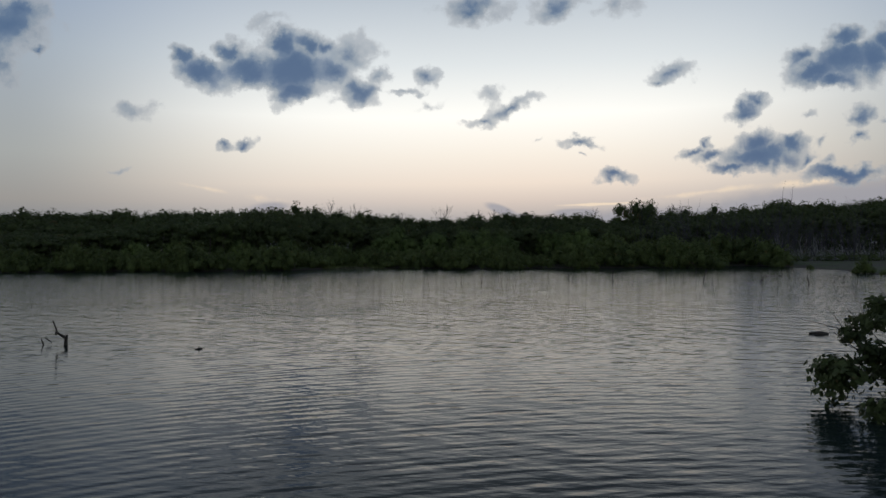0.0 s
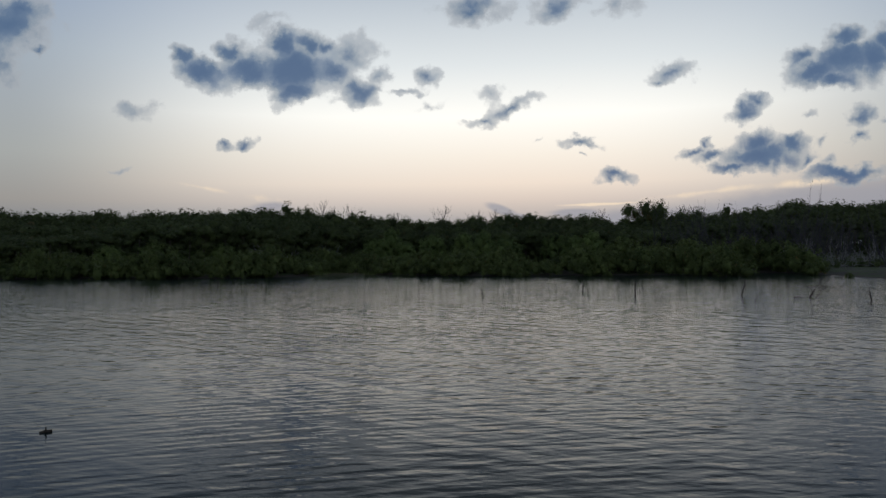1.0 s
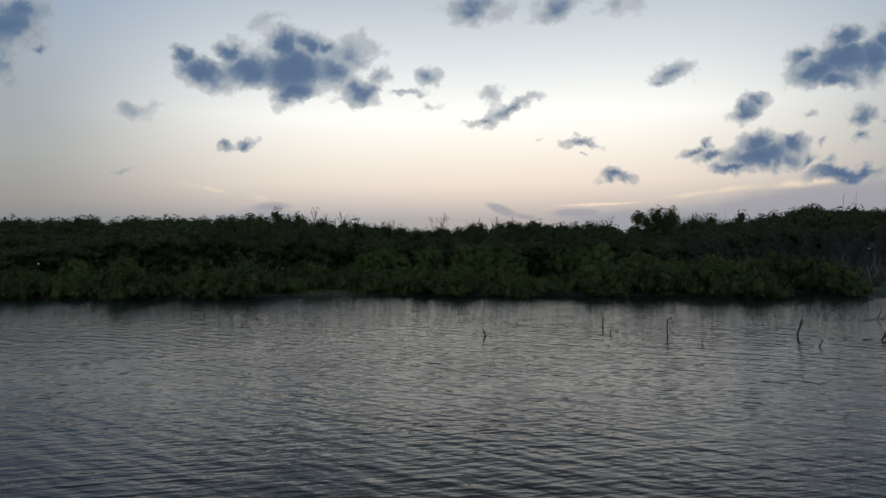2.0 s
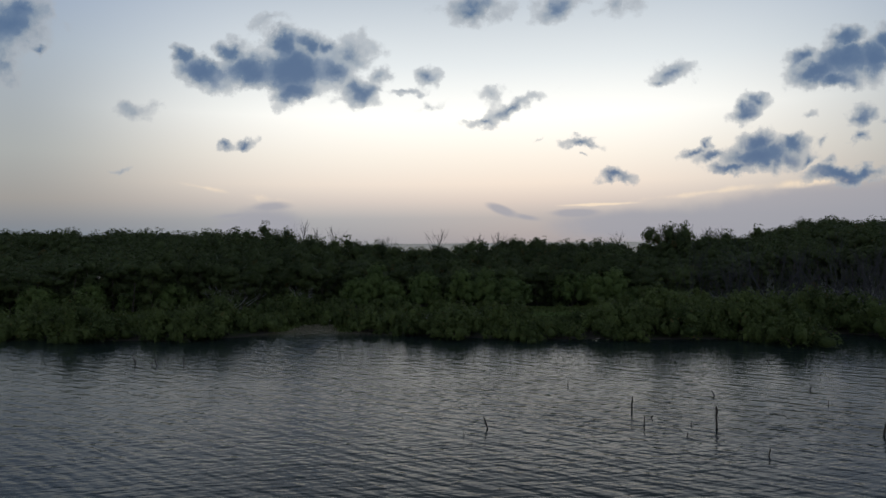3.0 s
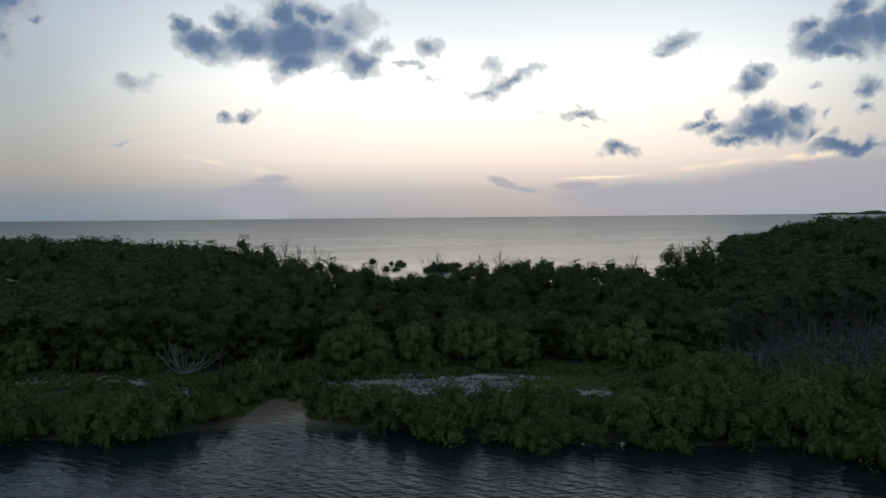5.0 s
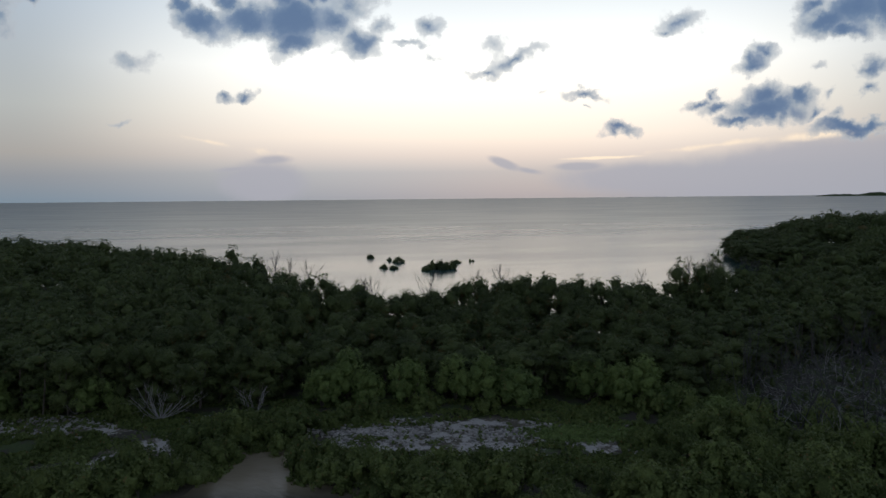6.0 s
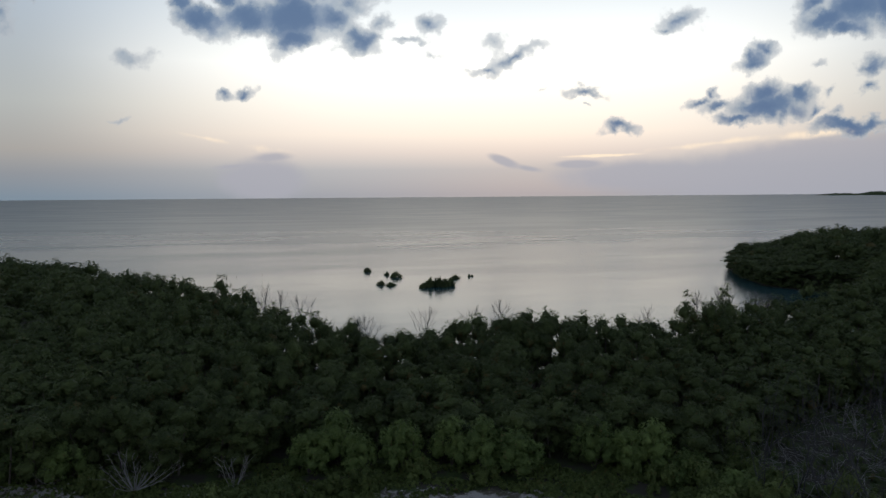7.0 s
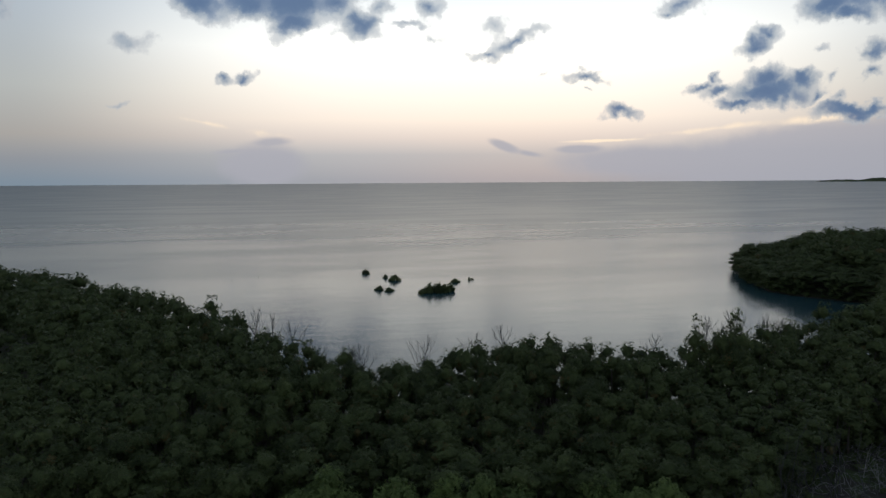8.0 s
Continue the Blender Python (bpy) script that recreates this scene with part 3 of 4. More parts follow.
def canopy(x, y):
    edge = np.interp(x, EDGE_X, EDGE_Y)
    slope = np.interp(x, [-60, -25, -12, 25, 45, 70], [66, 42, 28, 28, 38, 60])
    h = np.interp(x, TOP_X, TOP_Z) * (1 + 0.13 * noise.noise(Vector((x * 0.21, y * 0.21, 2.0)))) * (np.interp(x, [-60, -35], [0.30, 0.56]) + np.interp(x, [-60, -35], [0.70, 0.44]) * np.clip((y - edge) / slope, 0, 1))
    if y < 185 or x < 0:
        return h
    inner = inland(np.array([x], float), np.array([y], float))[0]
    h *= 0.94 + 0.4 * noise.noise(Vector((x * 0.11, y * 0.09, 6.0)))
    return h * (1 - 0.6 * np.clip((y - 185) / 15, 0, 1) * np.clip(1 - inner / 20, 0, 1) * (x > 0))


rng = np.random.default_rng(7)
spots = []
gx = np.arange(-210, 210, 2.3)
for y in np.arange(64, 300, 2.1):
    for x in gx:
        spots.append((x + rng.uniform(-0.95, 0.95), y + rng.uniform(-0.9, 0.9)))
spots = np.array(spots)
edge = np.interp(spots[:, 0], EDGE_X, EDGE_Y)
keep = (spots[:, 1] > edge) & (inland(spots[:, 0], spots[:, 1]) > 1.0)
# the camera never sees past the far flanks
keep &= np.abs(spots[:, 0]) < (spots[:, 1] - 5) * 0.72 + 6
spots = spots[keep]
nearness = np.hypot(spots[:, 0] - 3, (spots[:, 1] - 96) * 0.9)
order = np.argsort(nearness)
spots = spots[order]

edge_kinds = [tree_kind(100 + i, 8, 20, 0.15, wide=1.65 + 0.15 * (i % 3), low=0.12) for i in range(5)]
crown_kinds = [tree_kind(120 + i, 3, 32, 0.14, wide=1.45 + 0.13 * (i % 4), low=0.5) for i in range(8)]
depth_in = np.minimum(spots[:, 1] - np.interp(spots[:, 0], EDGE_X, EDGE_Y), inland(spots[:, 0], spots[:, 1]))
for i, (x, y) in enumerate(spots[:300]):
    h = canopy(x, y) * rng.uniform(0.86, 1.05)
    kind = edge_kinds[i % 5] if depth_in[i] < 3.2 else crown_kinds[i % 8]
    ob = set_out(kind, x, y, rng.uniform(0, 360), rng.uniform(0.85, 1.2), h / 8.0)
    tagged(ob, "dense dark green mangrove tree in the island wood", "tree", "trees of the mangrove wood")

for i, (x, y, top) in enumerate([(32.9, 130.2, 9.7), (34.4, 130.8, 10.3), (36.0, 131.4, 9.9), (34.8, 128.6, 9.0)]):
    ob = set_out(crown_kinds[i], x, y, 70 * i, 1.25, top / 8.0)
    tagged(ob, "tall dense mangrove tree standing above the wood", "tree", "tall trees above the wood")

# the rest of the wood, past counting
far_v, far_f, count = [], [], 0
rest = spots[300:]
away = nearness[order][300:]
chance = np.where((away < 62) | (depth_in[300:] < 2.4), 1.0, np.where(away < 90, np.where(depth_in[300:] < 5, 0.7, 0.4), np.where(depth_in[300:] < 5, 0.5, 0.22)))
chance = np.where((rest[:, 0] > 55) & (rest[:, 1] > 175), np.maximum(chance, 0.75), chance)
picked = rng.random(len(rest)) < chance
rest, away, rest_in = rest[picked], away[picked], depth_in[300:][picked]


def far_tree(seed, heads, low, per, leaf):
    r2 = np.random.default_rng(seed)
    rows = [(0, 0, 8 - 1.3, 1.05, 1.2, 12)]
    for k in range(heads):
        h = low + (0.9 - low) * (1 - (k + 0.5) / heads)
        a, q, r = k * 2.4, r2.uniform(0.6, 1.05), r2.uniform(0.6, 0.9)
        rows.append((q * math.cos(a), q * math.sin(a), h * 8 - r * 0.6, r, r * r2.uniform(1.0, 1.4), 8))
    return leafy_heads(r2, rows, per, leaf, ball=SMALL_BALL)


inner_far = [far_tree(500 + i, 2, 0.62, 15, 0.21) for i in range(6)]
outer_far = [far_tree(520 + i, 6, 0.06, 11, 0.23) for i in range(5)]
for i, (x, y) in enumerate(rest):
    v, f = inner_far[i % 6] if rest_in[i] > 4.5 else outer_far[i % 5]
    a, s, h = rng.uniform(0, 6.28), rng.uniform(0.95, 1.3), canopy(x, y) * rng.uniform(0.86, 1.05) / 8
    s *= 1.05 if away[i] < 62 or rest_in[i] < 2.4 else (1.4 if away[i] < 90 else 1.8)
    ca, sa = math.cos(a) * s, math.sin(a) * s
    far_v.append(np.stack((v[:, 0] * ca - v[:, 1] * sa + x, v[:, 0] * sa + v[:, 1] * ca + y, v[:, 2] * h + 0.2), 1))
    far_f.append(f + count)
    count += len(v)
woods = part("far_woods", raw_mesh("far_woods", np.concatenate(far_v), np.concatenate(far_f)), LEAF_TREE)
tagged(woods, "dark green mangrove wood covering the rest of the island", "woods", kind="stuff")
trunks = Wood(77)
for x, y in rest[:500]:
    h = canopy(x, y)
    trunks.tube([(x, y, -0.2), (x + rng.normal(0, 0.15), y, h * 0.45), (x + rng.normal(0, 0.3), y + rng.normal(0, 0.2), h * 0.85)], (0.12, 0.09, 0.04), 4)
wt = part("wood_trunks", trunks.mesh("wood_trunks"), BARK)
tagged(wt, "thin dark trunks of the mangrove wood", "trunks", kind="stuff")

# shore shrubs
shrub_kinds = [shrub_kind(300 + i, "mangrove_shrub", LEAF_SHRUB, 2.3, 1.7, 8, 17, 0.13) for i in range(6)]
placed = []
for x in np.arange(-66, 36, 2.15):
    for y in np.arange(56, 102, 2.15):
        px, py = x + rng.uniform(-0.8, 0.8), y + rng.uniform(-0.8, 0.8)
        inner = float(inland(np.array([px]), np.array([py]))[0])
        edge_y = float(np.interp(px, EDGE_X, EDGE_Y))
        if -25 < px < -18 and 92.5 < py < 99.5 or -16 < px < -12 and 95 < py < 100:
            continue
        if inner < (0.9 if -18 < px < -4 else 0.5) or py > edge_y - 0.3:
            continue
        if ((px - 4.8) / 13.0) ** 2 + ((py - 94.6) / 5.2) ** 2 < 1 and rng.random() < 0.95:
            continue
        if ((px + 13) / 6.0) ** 2 + ((py - 98.8) / 1.8) ** 2 < 1 or ((px + 30.5) / 7.0) ** 2 + ((py - 96.6) / 3.4) ** 2 < 1 or ((px + 20.6) / 2.8) ** 2 + ((py - 90.0) / 4.2) ** 2 < 1:
            continue
        clearing = noise.noise(Vector((px * 0.13, py * 0.2, 4.0)))
        chance = 1.0 if inner < 4.0 else 0.7 if inner < 5.0 else (0.45 if clearing > 0.0 else 0.10)
        if px > 17:
            chance = 0.25 if px > 27 and py > 90 else 0.95
        if py > edge_y - 2.2:
            chance = 0.8
        if rng.random() > chance:
            continue
        size = rng.choice((0.75, 0.95, 1.2, 1.5)) * rng.uniform(0.85, 1.15) * (1.0 if inner < 7 else 0.85) * (0.5 if -18 < px < -4 and inner < 1.6 else 0.85 if inner < 1.8 else 1.0)
        if -9 < px < 19 and 86.0 < py < 99 or px < -12 and 88 < py < 98:
            size *= 0.8
        if px > 29 and py < 74:
            size *= 0.35
        placed.append((px, py, size))
placed.sort(key=lambda q: abs(q[0] + 2) + 0.6 * abs(q[1] - 84))
for i, (px, py, size) in enumerate(placed[:300]):
    ob = set_out(shrub_kinds[i % 6], px, py, rng.uniform(0, 360), size, size * rng.uniform(0.8, 1.15))
    tagged(ob, "low bushy green mangrove shrub on the muddy shore", "shrub", "shrubs along the lagoon shore")
more_v, more_f, count = [], [], 0
bush_shapes = []
for k in range(4):
    r2 = np.random.default_rng(330 + k)
    rows = [(1.2 * math.sqrt(j / 6) * math.cos(j * 2.4), 1.2 * math.sqrt(j / 6) * math.sin(j * 2.4), 1.25 - 0.12 * j, 0.6, r2.uniform(0.6, 1.0), 10) for j in range(6)]
    bush_shapes.append(leafy_heads(r2, rows, 12, 0.15, 0.36, 0.6, 0.12, 1.5, SMALL_BALL))
for i, (px, py, size) in enumerate(placed[300:]):
    v, f = bush_shapes[i % 4]
    a = rng.uniform(0, 6.28)
    ca, sa = math.cos(a) * size, math.sin(a) * size
    more_v.append(np.stack((v[:, 0] * ca - v[:, 1] * sa + px, v[:, 0] * sa + v[:, 1] * ca + py, v[:, 2] * size + ground_height(px, py)), 1))
    more_f.append(f + count)
    count += len(v)
if more_v:
    thick = part("shore_scrub", raw_mesh("shore_scrub", np.concatenate(more_v), np.concatenate(more_f)), LEAF_SHRUB)
    tagged(thick, "low green mangrove scrub farther along the shore", "scrub", kind="stuff")

# paler buttonwoods at the wood's edge
def puffy_kind(seed):
    """A many-stemmed tree whose rounded leaf puffs pile up to an uneven dome, 4.2 m high."""
    rg = np.random.default_rng(seed)
    root = new("buttonwood_tree")
    rows = []
    for k in range(9):
        a, q = k * 2.4 + rg.uniform(-0.4, 0.4), math.sqrt(k / 9)
        r = rg.uniform(0.55, 0.85)
        top = 4.2 * math.sqrt(1 - (0.8 * q) ** 2) * rg.uniform(0.78, 1.0)
        rows.append((1.35 * q * math.cos(a), 1.35 * q * math.sin(a), top - r * 1.1, r, r * rg.uniform(1.0, 1.25), 14))
        rows.append((1.6 * q * math.cos(a), 1.6 * q * math.sin(a), top * 0.4, r, top * 0.3, 8))
    for k in range(5):
        w = Wood(seed * 19 + k)
        b = np.array(rows[int(rg.integers(len(rows)))][:3])
        s = np.array((rg.normal(0, 0.15), rg.normal(0, 0.15), -0.2))
        w.limb(s, b - s, float(np.linalg.norm(b - s)), 0.07, 0.2, 5, 5, 0.3)
        part("stem", w.mesh("stem"), BARK, root)
    part("foliage", raw_mesh("foliage", *leafy_heads(rg, rows, 24, 0.13, 0.34, 0.62, 0.12, 1.4)), LEAF_PALE, root)
    return root


pale_kinds = [puffy_kind(340 + i) for i in range(4)]
for i, (x, y, h, s) in enumerate([(-8.9, 102.6, 3.6, 0.85), (-6.9, 103.8, 5.1, 1.05), (-4.7, 102.6, 3.4, 0.75), (-1.2, 103.6, 4.6, 0.95), (3.0, 103.9, 4.2, 0.85),
                                  (5.4, 103.2, 4.7, 1.05), (8.3, 102.4, 3.9, 1.1), (15.0, 103.8, 4.6, 0.95), (17.3, 102.4, 3.7, 0.8),
                                  (19.6, 102.9, 4.4, 1.0), (21.8, 100.2, 2.7, 0.9), (-28.5, 101.0, 3.6, 0.9), (-37.0, 100.5, 3.3, 0.9),
                                  (-33.0, 101.5, 3.0, 0.8), (-42.0, 99.0, 3.4, 1.0), (24.4, 97.5, 2.4, 0.8)]):
    ob = set_out(pale_kinds[i % 4], x, y, rng.uniform(0, 360), s * 1.2, h / 3.9)
    tagged(ob, "pale green bushy buttonwood before the mangroves", "tree", "buttonwoods at the edge of the wood")


# bare and dead wood
def dead_kind(seed, name, tall, depth, spread, stems, mat, r=0.05, kids=3, up=0.15, lean=0.25):
    """A leafless tree: each stem with its branches is a part."""
    rg = np.random.default_rng(seed)
    root = new(name)
    for k in range(stems):
        w = Wood(seed * 13 + k)
        d = np.array((rg.normal(0, lean), rg.normal(0, lean), 1.0))
        w.branching((rg.normal(0, 0.1), rg.normal(0, 0.1), -0.25), d, tall * rg.uniform(0.5, 0.62), r * rg.uniform(0.8, 1.2), depth, spread, kids, up, 0.25)
        part("stem", w.mesh("stem"), mat, root)
    return root


def fan_kind(seed, name, tall, reach, stems, mat, r):
    """A dead bush whose crooked stems fan out from one root."""
    rg = np.random.default_rng(seed)
    root = new(name)
    for k in range(stems):
        w = Wood(seed * 13 + k)
        a = 6.283 * k / stems + rg.uniform(-0.5, 0.5)
        out = reach * rg.uniform(0.3, 1.0)
        top = tall * rg.uniform(0.6, 1.0) * (1.05 - 0.3 * out / reach)
        pts = [(out * t ** 0.8 * math.cos(a) + rg.normal(0, 0.1) * t, out * t ** 0.8 * math.sin(a) + rg.normal(0, 0.1) * t, -0.2 + (top + 0.2) * t ** 1.15) for t in np.linspace(0, 1, 8)]
        w.tube(pts, np.linspace(r, r * 0.3, 8), 5)
        for j in (2, 3, 4, 5, 6):
            d = np.array(pts[j + 1]) - np.array(pts[j])
            d = d / np.linalg.norm(d) + rg.normal(0, 0.45, 3) + np.array((0, 0, 0.25))
            w.limb(pts[j], d, tall * rg.uniform(0.15, 0.4), r * 0.45, 0.3, 4, 4, 0.3)
        part("stem", w.mesh("stem"), mat, root)
    return root


def twig_kind(seed, name, tall, mat, r, start=0.55, many=14):
    """A leafless tree: a straight thin trunk with a fan of fine upright twigs."""
    rg = np.random.default_rng(seed)
    root = new(name)
    w = Wood(seed)
    pts, dirs = w.limb((0, 0, -0.3), (rg.normal(0, 0.05), rg.normal(0, 0.05), 1), tall, r, 0.08, 9, 5, 0.25)
    part("trunk", w.mesh("trunk"), mat, root)
    for k in range(many):
        t = start + (0.97 - start) * k / many
        i = min(8, int(t * 9))
        w = Wood(seed * 29 + k)
        a = k * 2.4
        d = np.array((0.55 * math.cos(a), 0.55 * math.sin(a), 1.0)) + rg.normal(0, 0.12, 3)
        w.branching(pts[i], d, tall * (1.0 - t) * 0.55 + 0.5, r * 0.5, 1, 0.3, 4, 0.3, 0.2)
        part("branch", w.mesh("branch"), mat, root)
    return root


snag_bushes = [fan_kind(401, "dead_shrub", 3.1, 3.9, 18, DEADWOOD, 0.034), fan_kind(402, "dead_shrub", 3.4, 2.0, 7, DEADWOOD, 0.03)]
for k, (x, y, turn, s) in zip((0, 1, 1), [(-21.8, 98.8, 20, 1.0), (-14.1, 99.2, 80, 1.0), (-29.5, 100.0, 200, 0.6)]):
    tagged(set_out(snag_bushes[k], x, y, turn, s, s, 0.3), "leafless silver-grey dead shrub in the clearing", "dead shrub", "dead shrubs in the clearing")
thicket = [dead_kind(410 + i, "dead_tree", 6.0 if i else 4.2, 2, 0.24, 1 + i % 2, GREYWOOD if i else DEADWOOD, 0.05, 3, 0.2, 0.2) for i in range(6)]
for i in range(300):
    x, y = 25 + 40 * rng.random(), 84 + 42 * rng.random()
    if float(inland(np.array([x]), np.array([y]))[0]) < 1.5 or y < 92 - (x - 25) * 0.35 and x < 34 or y > np.interp(x, EDGE_X, EDGE_Y) + 1:
        continue
    s = rng.uniform(0.55, 1.15)
    ob = set_out(thicket[i % 6], x, y, rng.uniform(0, 360), s, s * rng.uniform(0.8, 1.2))
    tagged(ob, "bare grey dead mangrove in a tangled thicket", "dead tree", "dead mangroves in the thicket")
bare_kinds = [twig_kind(430 + i, "bare_tree", 10.0, GREYWOOD, 0.07) for i in range(3)]
for i, (x, y, top) in enumerate([(-23.5, 140, 11.2), (-21, 140, 10.2), (-15.8, 136.5, 10.3), (-9.4, 132.5, 8.6), (-6.4, 131, 8.4), (-1.0, 130.5, 9.4), (27, 135, 8.8),
                                 (34.5, 137, 10.3), (36.0, 137.5, 9.6), (41.5, 140, 10.6), (43.5, 141, 9.8), (45.0, 141.5, 9.4), (46.6, 142.0, 9.6), (10.5, 137, 9.0), (-12.5, 132, 8.4),
                                 (44.2, 140.6, 9.0), (48.0, 142.5, 8.8), (5.0, 134, 8.6)]):
    ob = set_out(bare_kinds[i % 3], x, y, rng.uniform(0, 360), 0.95, (top + 0.7) / 10.0)
    tagged(ob, "thin leafless tree above the seaward edge of the wood", "bare tree", "bare trees on the seaward edge")
spindly = [tree_kind(450 + i, 8, 18, 0.14, tall=11.0, wide=1.5, low=0.5, thin=True) for i in range(2)]
for i, (x, y, h) in enumerate([(36.6, 139.5, 10.6), (38.6, 140.5, 11.6), (40.6, 141, 11.2), (37.8, 138.5, 9.4), (42.4, 141.5, 10.4)]):
    ob = set_out(spindly[i % 2], x, y, rng.uniform(0, 360), 1.0, h / 11.0)
    tagged(ob, "tall spindly mangrove with thin see-through tufts", "tree", "spindly trees by the bay")


# dead stakes and driftwood standing in the lagoon
def stake(seed, x, y, tall, crook=0.25, r=0.035, fork=False, name="stake", label="dark dead mangrove stem standing in the lagoon"):
    w = Wood(seed)
    g = w.rng
    root = new(name)
    root.matrix_basis = pose(x, y, 0)
    pts, dirs = w.limb((0, 0, -0.9), (g.normal(0, crook * 0.5), g.normal(0, crook * 0.3), 1), tall * 0.85 + 0.9, r, crook, 7, 6, 0.45)
    part("stem", w.mesh("stem"), WETWOOD, root)
    if fork or tall > 0.55:
        w2 = Wood(seed + 1)
        w2.limb(pts[5], dirs[5] + np.array((g.normal(0, 0.7), 0, 0.3)), tall * 0.4, r * 0.6, crook, 4, 5, 0.3)
        part("twig", w2.mesh("twig"), WETWOOD, root)
    tagged(root, label, "stake", "stakes in the lagoon")


for i, (x, y, tall) in enumerate([(3.1, 55.6, 0.6), (2.1, 54.7, 0.14), (9.4, 55.8, 0.45), (10.6, 54.4, 0.2), (12.25, 55.2, 1.05), (13.5, 58.0, 0.3), (12.7, 51.9, 0.35),
                                  (18.9, 59.0, 0.25), (18.4, 54.0, 1.15), (17.5, 51.0, 0.5), (20.3, 53.4, 0.2), (23.9, 50.1, 0.75), (24.8, 63.3, 0.5), (25.3, 62.0, 0.35)]):
    stake(600 + 3 * i, x, y, tall, 0.35 if tall > 1.1 else 0.22, 0.036 + 0.023 * tall)
for i, (x, y, tall) in enumerate([(26.0, 51.6, 0.25), (28.0, 54.0, 0.4), (-18.9, 71.4, 0.7), (-17.6, 71.0, 0.4), (-17.1, 71.0, 0.65), (-15.5, 71.0, 0.5), (-9.0, 71.2, 0.2),
                                  (7.6, 64.0, 0.3), (9.9, 58.6, 0.75), (9.7, 57.2, 0.3), (10.9, 55.8, 0.35), (14.7, 61.0, 0.4), (21.2, 70.2, 0.5), (23.7, 70.1, 0.5)]):
    stake(700 + 3 * i, x, y, tall, 0.25, 0.036 + 0.023 * tall)
for i, (x, y, tall) in enumerate([(26.2, 72.8, 0.4), (19.8, 62.5, 0.35), (-41.0, 75.6, 0.4), (-39.4, 76.4, 0.3), (5.3, 50.9, 0.12), (22.6, 66.0, 0.3)]):
    stake(800 + 3 * i, x, y, tall, 0.3, 0.036 + 0.023 * tall)


def driftwood(name, label, limbs, x, y, seed):
    """A fallen, branching trunk lying in the water. limbs: rows of a start, a way, a length and a radius."""
    root = new(name)
    root.matrix_basis = pose(x, y, 0)
    for k, (p, d, length, r) in enumerate(limbs):
        w = Wood(seed + k)
        w.limb(p, d, length, r, 0.3, 6, 7, 0.4)
        part("trunk" if k == 0 else "branch", w.mesh("limb"), WETWOOD, root)
    tagged(root, label, "driftwood")


driftwood("snag", "crooked wet snag rising from the lagoon", [((0.12, 0, -0.3), (-0.05, 0, 1), 0.62, 0.085), ((0.1, 0, 0.22), (-0.9, 0, 0.45), 0.36, 0.05),
          ((-0.2, 0, 0.3), (-0.02, 0, 1), 0.48, 0.032), ((-0.12, -0.1, -0.1), (0.8, 0, 0.22), 0.4, 0.025), ((-0.62, 0.1, -0.1), (-0.1, 0, 1), 0.32, 0.03),
          ((-0.58, 0.1, 0.2), (0.7, 0, -0.5), 0.22, 0.022), ((0.12, 0, -0.05), (1.0, 0.3, 0.0), 0.14, 0.06)], -11.05, 26.6, 900)
driftwood("floating_log", "short dark log end afloat in the lagoon", [((-0.08, 0, -0.02), (1, 0.2, 0.14), 0.2, 0.05), ((0.02, 0, 0.02), (0.1, 0, 1), 0.09, 0.02)], -6.6, 25.5, 920)
driftwood("driftwood_log", "half sunken dead trunk with stubs", [((-0.8, 0, -0.02), (1, 0.1, 0.03), 1.7, 0.07), ((0.1, 0, 0), (0.5, 0, 1), 0.6, 0.05),
          ((0.3, 0, 0.1), (-0.3, 0, 1), 0.45, 0.035), ((0.5, 0.1, 0), (0.8, 0, 0.8), 0.5, 0.03)], 21.7, 53.0, 930)
driftwood("fallen_branch", "bare fallen branches by the reedy spit", [((-0.6, 0, 0.0), (1, 0.1, 0.1), 1.6, 0.06), ((0.1, 0, 0.1), (0.5, 0, 0.8), 0.7, 0.04),
          ((0.4, 0, 0.1), (0.9, 0.2, 0.5), 0.8, 0.03)], 26.5, 61.0, 940)


def boulder(name, x, y, z, sx, sy, sz, seed, mat, label, category):
    bm = bmesh.new()
    bmesh.ops.create_icosphere(bm, subdivisions=3, radius=1.0)
    for v in bm.verts:
        n = noise.fractal(v.co * 1.4 + Vector((seed, 0, 0)), 1.0, 2.0, 4)
        v.co *= 1 + 0.28 * n
        v.co.x, v.co.y, v.co.z = v.co.x * sx, v.co.y * sy, v.co.z * sz
    me = bpy.data.meshes.new(name)
    bm.to_mesh(me)
    bm.free()
    ob = part(name, me, mat)
    ob.matrix_basis = pose(x, y, z)
    return tagged(ob, label, category)


boulder("rock", 11.9, 27.4, 0.0, 0.3, 0.18, 0.09, 3.0, WETWOOD, "low dark wet rock breaking the water", "rock")

# the mangrove beside the start, its leaves close enough to tell apart
rg = np.random.default_rng(55)
near_tree = new("mangrove_bush")
blobs = []
for k in range(30):
    a, q = k * 2.4, math.sqrt((k + 0.5) / 30)
    zc = rg.uniform(0.25, 1.0) * 2.15 * math.sqrt(max(0.12, 1 - (0.8 * q) ** 2))
    blobs.append((q * (1.75 - 0.35 * zc) * math.cos(a), q * 1.4 * math.sin(a), zc, rg.uniform(0.2, 0.36), rg.uniform(0.16, 0.28)))
for k in range(24):
    a = rg.uniform(0, 6.28)
    blobs.append((1.65 * math.cos(a), 1.4 * math.sin(a), rg.uniform(0.1, 0.6), 0.34, 0.24))
